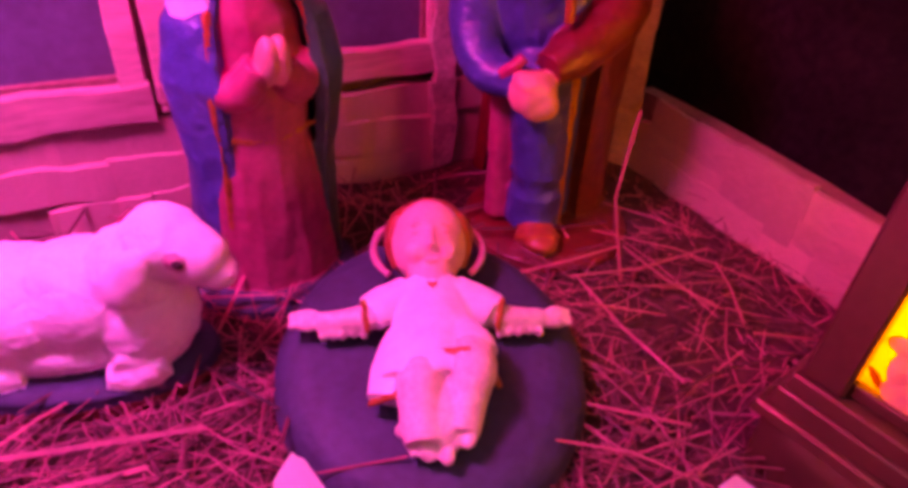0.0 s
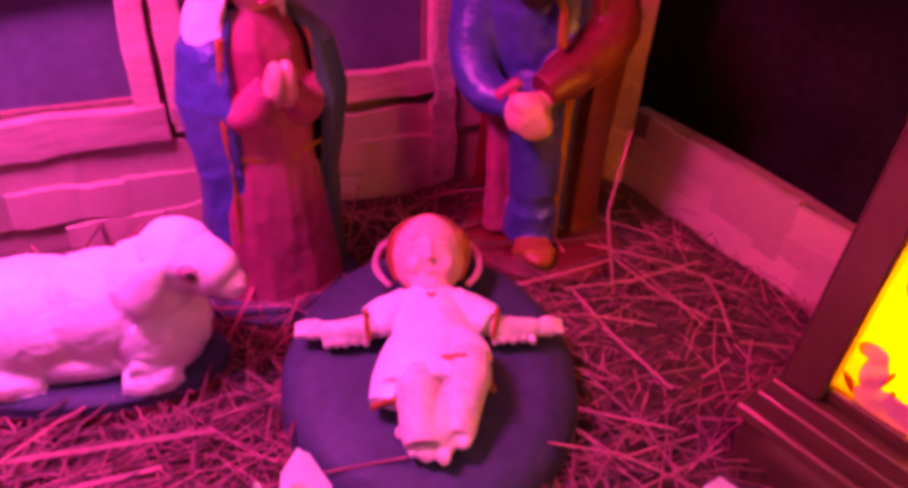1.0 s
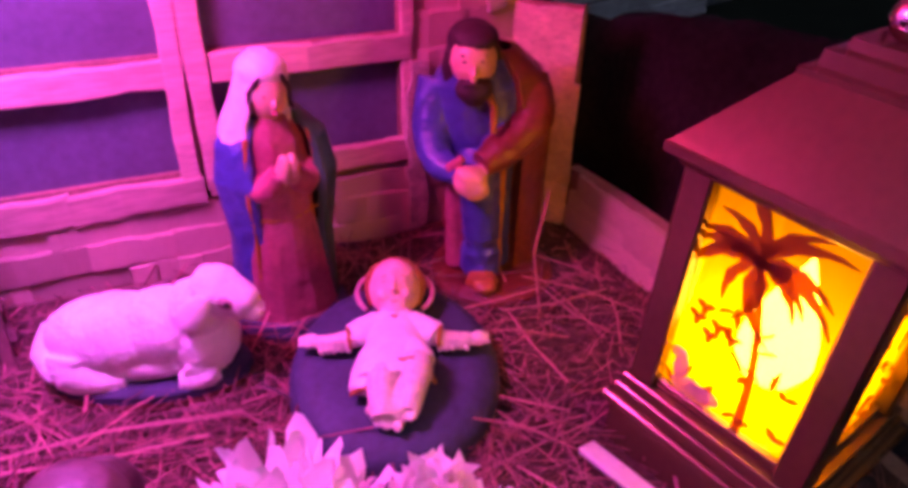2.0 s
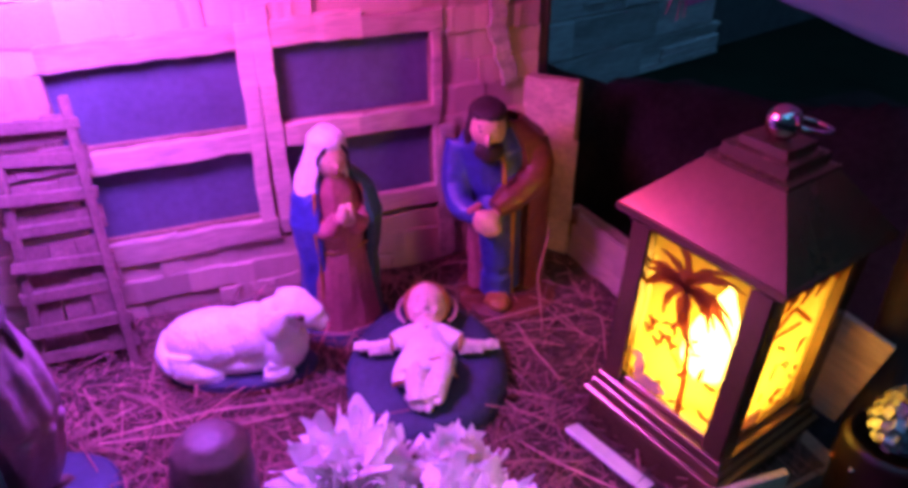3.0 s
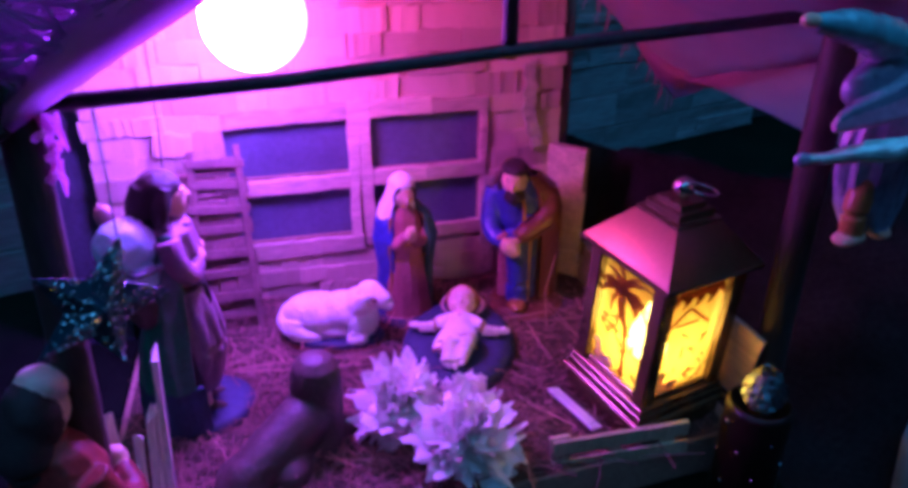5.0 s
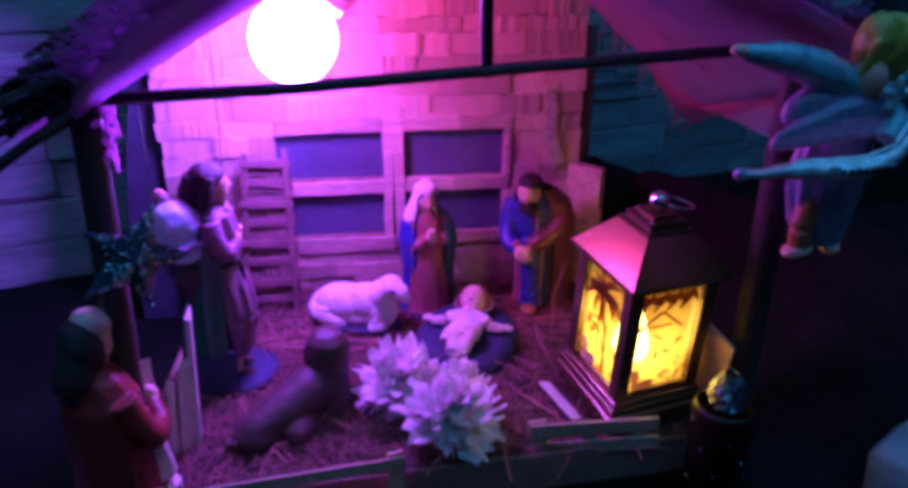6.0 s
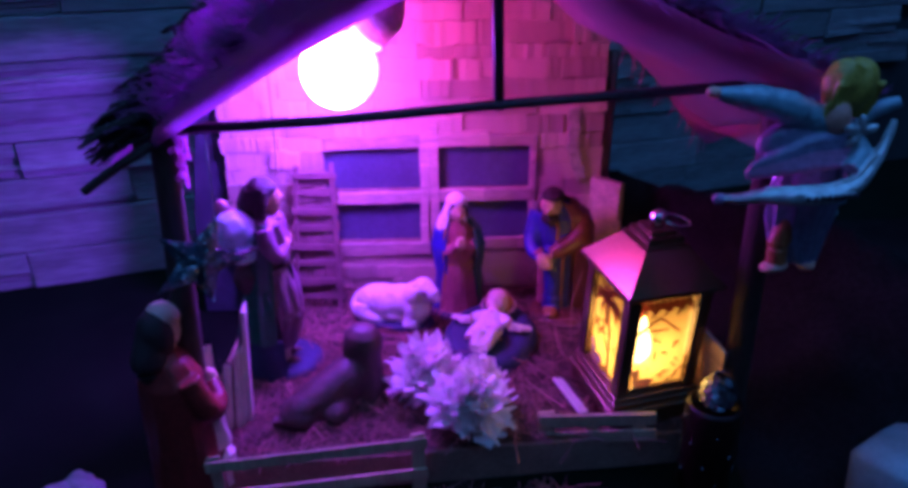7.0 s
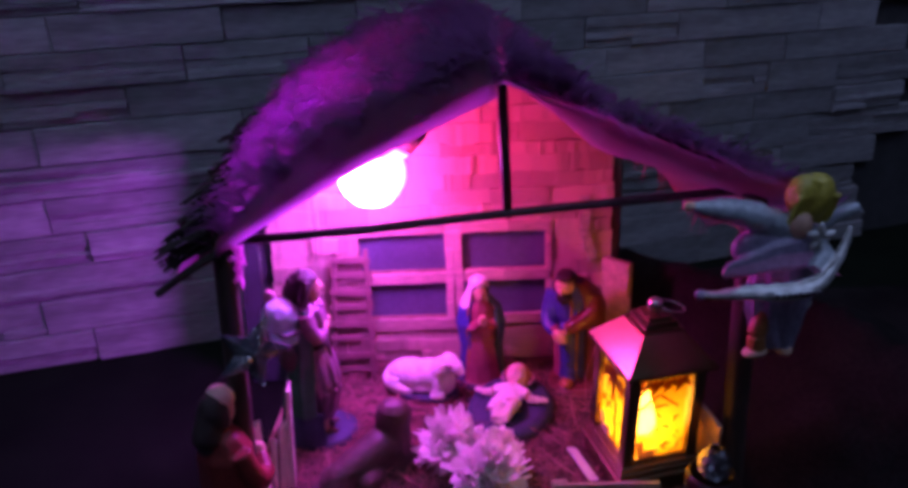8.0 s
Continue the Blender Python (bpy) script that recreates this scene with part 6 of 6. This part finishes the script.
# ---- straw ----
def straw():
    rng = random.Random(5)
    verts, faces = [], []
    def one(p, yaw, pitch, L, w):
        d = Vector((math.cos(yaw) * math.cos(pitch), math.sin(yaw) * math.cos(pitch), math.sin(pitch)))
        s = d.cross(Vector((0, 0, 1))).normalized() * w
        up = s.cross(d).normalized() * w * 0.8
        bend = Vector((rng.uniform(-1, 1), rng.uniform(-1, 1), rng.uniform(-0.2, 0.5))) * L * 0.08
        b = len(verts)
        for c in (p - d * L / 2, p + bend, p + d * L / 2):
            verts.extend([c - s, c + s, c + up])
        for i in (0, 3):
            q = b + i
            faces.extend([(q, q + 1, q + 4, q + 3), (q + 1, q + 2, q + 5, q + 4), (q + 2, q, q + 3, q + 5)])
    for n in range(8500):
        x, y = rng.uniform(-0.165, 0.195), rng.uniform(-0.032, 0.222)
        if y < -0.028 + 0.08 * (x + 0.16):
            continue
        if rng.random() < 0.25 + (0.45 if x > 0.09 else 0) + (0.35 if y > 0.16 else 0):
            continue
        z = 0.0005 + 0.007 * rng.random() ** 1.4
        one(Vector((x, y, z)), rng.uniform(0, 6.28), rng.gauss(0, 0.13), rng.uniform(0.010, 0.042), rng.uniform(0.00010, 0.00036))
    for n in range(5000):
        x, y = rng.uniform(-0.165, 0.195), rng.uniform(-0.026, 0.222)
        if y > -0.022 + 0.08 * (x + 0.16):
            one(Vector((x, y, 0.001 + 0.003 * rng.random())), rng.uniform(0, 6.28), rng.gauss(0, 0.2), rng.uniform(0.003, 0.010), rng.uniform(0.00012, 0.0003))
    for n in range(420):
        x = rng.uniform(-0.14, 0.12)
        one(Vector((x, rng.uniform(-0.085, -0.036), -0.0255 + 0.004 * rng.random())), rng.uniform(0, 6.28), rng.gauss(0, 0.2), rng.uniform(0.012, 0.04), rng.uniform(0.0002, 0.0005))
    for n in range(160):
        x, y = rng.uniform(-0.12, 0.16), rng.uniform(-0.03, 0.21)
        one(Vector((x, y, 0.009)), rng.uniform(0, 6.28), rng.uniform(-0.3, 0.3), rng.uniform(0.025, 0.06), rng.uniform(0.0003, 0.0007))
    one(Vector((-0.055, 0.118, 0.010)), radians(-6), 0.02, 0.10, 0.0009)
    one(Vector((-0.060, 0.112, 0.011)), radians(-10), 0.03, 0.085, 0.0008)
    one(Vector((0.134, 0.140, 0.030)), radians(60), 1.1, 0.055, 0.0005)
    me = bpy.data.meshes.new("straw")
    me.from_pydata([tuple(v) for v in verts], [], faces)
    me.materials.append(M_STRAW)
    ob = new("straw", me)
    tagged(ob, "loose dry straw strewn on the stable floor", "straw", kind="stuff")
    bm = bmesh.new()
    n = 40
    vs = {}
    for i in range(n + 1):
        for j in range(n + 1):
            x = -0.172 + 0.375 * i / n
            y = (-0.033 + 0.08 * (x + 0.16)) * (1 - j / n) + 0.226 * j / n
            vs[i, j] = bm.verts.new((x, y, 0.0012 + 0.002 * noise.noise(Vector((x * 60, y * 60, 0)))))
    for i in range(n):
        for j in range(n):
            bm.faces.new((vs[i, j], vs[i + 1, j], vs[i + 1, j + 1], vs[i, j + 1]))
    ob = new("chaff", finish(bm, "chaff", M_SOIL, True))
    tagged(ob, "brown chaff under the straw", "chaff", kind="stuff")


straw()


# ---- pieces of walls ----
def wall_slats():
    """Ragged pale slats glued in courses on the back wall."""
    rng = random.Random(7)
    meshes = []
    for k in range(26):
        bm = bmesh.new()
        ragged(bm, (1, 1, 1), Matrix(), rng, 9, 0.055)
        meshes.append(finish(bm, "slat", M_CARD, False))
    def lay(x0, x1, z0, z1):
        ob = new("slat", rng.choice(meshes))
        ob.parent = back
        d = rng.uniform(0.0020, 0.0056)
        ob.matrix_basis = Matrix.Translation(((x0 + x1) / 2, WY + 0.003 - d / 2, (z0 + z1) / 2)) @ Matrix.Rotation(rng.gauss(0, 0.034), 4, "Y") @ Matrix.Rotation(rng.gauss(0, 0.03), 4, "Z") @ Matrix.Diagonal((x1 - x0 + 0.0006, d, (z1 - z0) * rng.uniform(1.00, 1.10), 1))
    # the courses meet the sill at 0.039 and the lintel at 0.162
    low = [0.0, 0.0118, 0.0262, 0.0390]
    beside = [0.0390, 0.0545, 0.0680, 0.0850, 0.0985, 0.1160, 0.1310, 0.1480, 0.1620]
    z = 0.1620
    high = [z]
    while z < 0.38:
        z += rng.uniform(0.0115, 0.0200)
        high.append(z)
    for courses in (low, beside, high):
        for z, z1 in zip(courses, courses[1:]):
            x = WX0 - rng.uniform(0, 0.004)
            while x < WX1 - 0.004:
                x1 = min(x + rng.choice((rng.uniform(0.024, 0.038), rng.uniform(0.034, 0.064))), WX1)
                if WX1 - x1 < 0.012:
                    x1 = WX1
                spans = [(x, x1)]
                if courses is beside:
                    spans = [(p, q) for p, q in ((x, min(x1, -0.0985)), (max(x, 0.1035), x1)) if q > p]
                for p, q in spans:
                    if q - p <= 0.005:
                        continue
                    if z1 < min(roof_back(p), roof_back(q)) + 0.002:
                        lay(p, q, z, z1)
                        continue
                    n = max(1, round((q - p) / 0.018))
                    for k in range(n):
                        c, d = p + (q - p) * k / n, p + (q - p) * (k + 1) / n
                        top = min(z1, (roof_back(c) + roof_back(d)) / 2 + 0.002)
                        if top - z > 0.003:
                            lay(c, d, z, top)
                x = x1
    # torn upright strips near the wall's end
    for pts, wide in ((((0.1375, 0.186), (0.1400, 0.168), (0.1375, 0.150), (0.1430, 0.134), (0.1480, 0.116)), 0.011), (((0.1075, 0.094), (0.1045, 0.070), (0.1050, 0.040), (0.1070, 0.004)), 0.010)):
        for (xa, za), (xb, zb) in zip(pts, pts[1:]):
            bm = bmesh.new()
            a, b = Vector((xa, WY - 0.0028, za)), Vector((xb, WY - 0.0028, zb))
            m = Matrix.Translation((a + b) / 2) @ Matrix.Rotation(math.atan2(za - zb, xb - xa), 4, "Y")
            ragged(bm, ((b - a).length + 0.002, 0.003, wide), m, rng, 6, 0.12)
            ob = new("slat", finish(bm, "slat", M_STRIP, False))
            ob.parent = back
    # low side wall: torn pieces, uneven along the top
    for r, (z0, z1) in enumerate(((0.0, 0.0125), (0.0115, 0.0235), (0.0225, 0.034))):
        y = 0.204 - 0.006 * r
        while y > 0.032:
            w = min(rng.uniform(0.020, 0.052), y - 0.030)
            ym = y - w / 2
            x = 0.198 - (ym - 0.03) * 0.071
            ob = new("slat", rng.choice(meshes))
            ob.parent = side
            ob.matrix_basis = Matrix.Translation((x - 0.0012 - rng.uniform(0, 0.0008), ym, (z0 + z1) / 2)) @ Matrix.Rotation(radians(94), 4, "Z") @ Matrix.Rotation(rng.uniform(-0.05, 0.05), 4, "Y") @ Matrix.Diagonal((w + 0.0012, rng.uniform(0.0024, 0.0036), (z1 - z0) * rng.uniform(1.0, 1.12), 1))
            y -= w


wall_slats()


def stones():
    """Split-face slabs in staggered courses: some smooth, some broken into thin ledges; narrow sharp joints."""
    rng = random.Random(11)
    z = -0.031
    while z < 0.66:
        h = rng.choice((0.034, 0.038, 0.040, 0.044))
        x = -0.55 - rng.uniform(0, 0.2)
        while x < 1.0:
            w = rng.choice((rng.uniform(0.10, 0.18), rng.uniform(0.16, 0.30)))
            layered = rng.random() < 0.45
            lift = rng.uniform(0.0, 0.0045)
            bm = bmesh.new()
            cuts = [0.0, 1.0]
            if layered:
                cuts = sorted({0.0, 1.0, *(min(0.88, max(0.12, (k + rng.uniform(0.6, 1.4)) / 5)) for k in range(rng.choice((2, 3, 4))))})
            for v0, v1 in zip(cuts, cuts[1:]):
                # a ledge, itself split once or twice along its length
                breaks = [0.0, 1.0] if not layered else sorted({0.0, 1.0, *(rng.uniform(0.15, 0.85) for _ in range(rng.choice((0, 1, 1, 2))))})
                for u0, u1 in zip(breaks, breaks[1:]):
                    out = 0.006 + lift + (rng.uniform(-0.0028, 0.0026) if layered else 0)
                    lean = rng.uniform(-0.0010, 0.0010)
                    n = max(2, round((u1 - u0) * w / 0.020))
                    rows = []
                    wander = [rng.uniform(-0.0007, 0.0007) for _ in range(2 * n + 2)]
                    for i in range(n + 1):
                        u = u0 + (u1 - u0) * i / n
                        px = (u - 0.5) * (w - 0.0016)
                        za = (v0 - 0.5) * (h - 0.0016) + (wander[2 * i] if v0 > 0 else 0.5 * wander[2 * i])
                        zb = (v1 - 0.5) * (h - 0.0016) + (wander[2 * i + 1] if v1 < 1 else 0.5 * wander[2 * i + 1])
                        d = out + 0.0007 * noise.noise(Vector(((x + px) * 22, z * 40 + v0 * 7, 3))) + lean * (i / n - 0.5)
                        m1, m2 = za + 0.3 * (zb - za), za + 0.72 * (zb - za)
                        b1 = 0.0006 * noise.noise(Vector(((x + px) * 40, z * 40 + v0 * 7, 8)))
                        b2 = 0.0006 * noise.noise(Vector(((x + px) * 40, z * 40 + v0 * 7, 15)))
                        rows.append([bm.verts.new(p) for p in ((px, 0.009, za), (px, -d + 0.0012, za), (px, -d, za + 0.0009), (px, -d - b1, m1), (px, -d - b2, m2), (px, -d, zb - 0.0009), (px, -d + 0.0012, zb), (px, 0.009, zb))])
                    for r0, r1 in zip(rows, rows[1:]):
                        for k in range(7):
                            bm.faces.new((r0[k], r1[k], r1[k + 1], r0[k + 1]))
                    bm.faces.new(rows[0])
                    bm.faces.new(rows[-1][::-1])
            ob = new("stone", finish(bm, "stone", M_STONE, False))
            ob.parent = wall_north
            ob.matrix_basis = Matrix.Translation((x + w / 2, 0, z + h / 2))
            x += w
        z += h


stones()
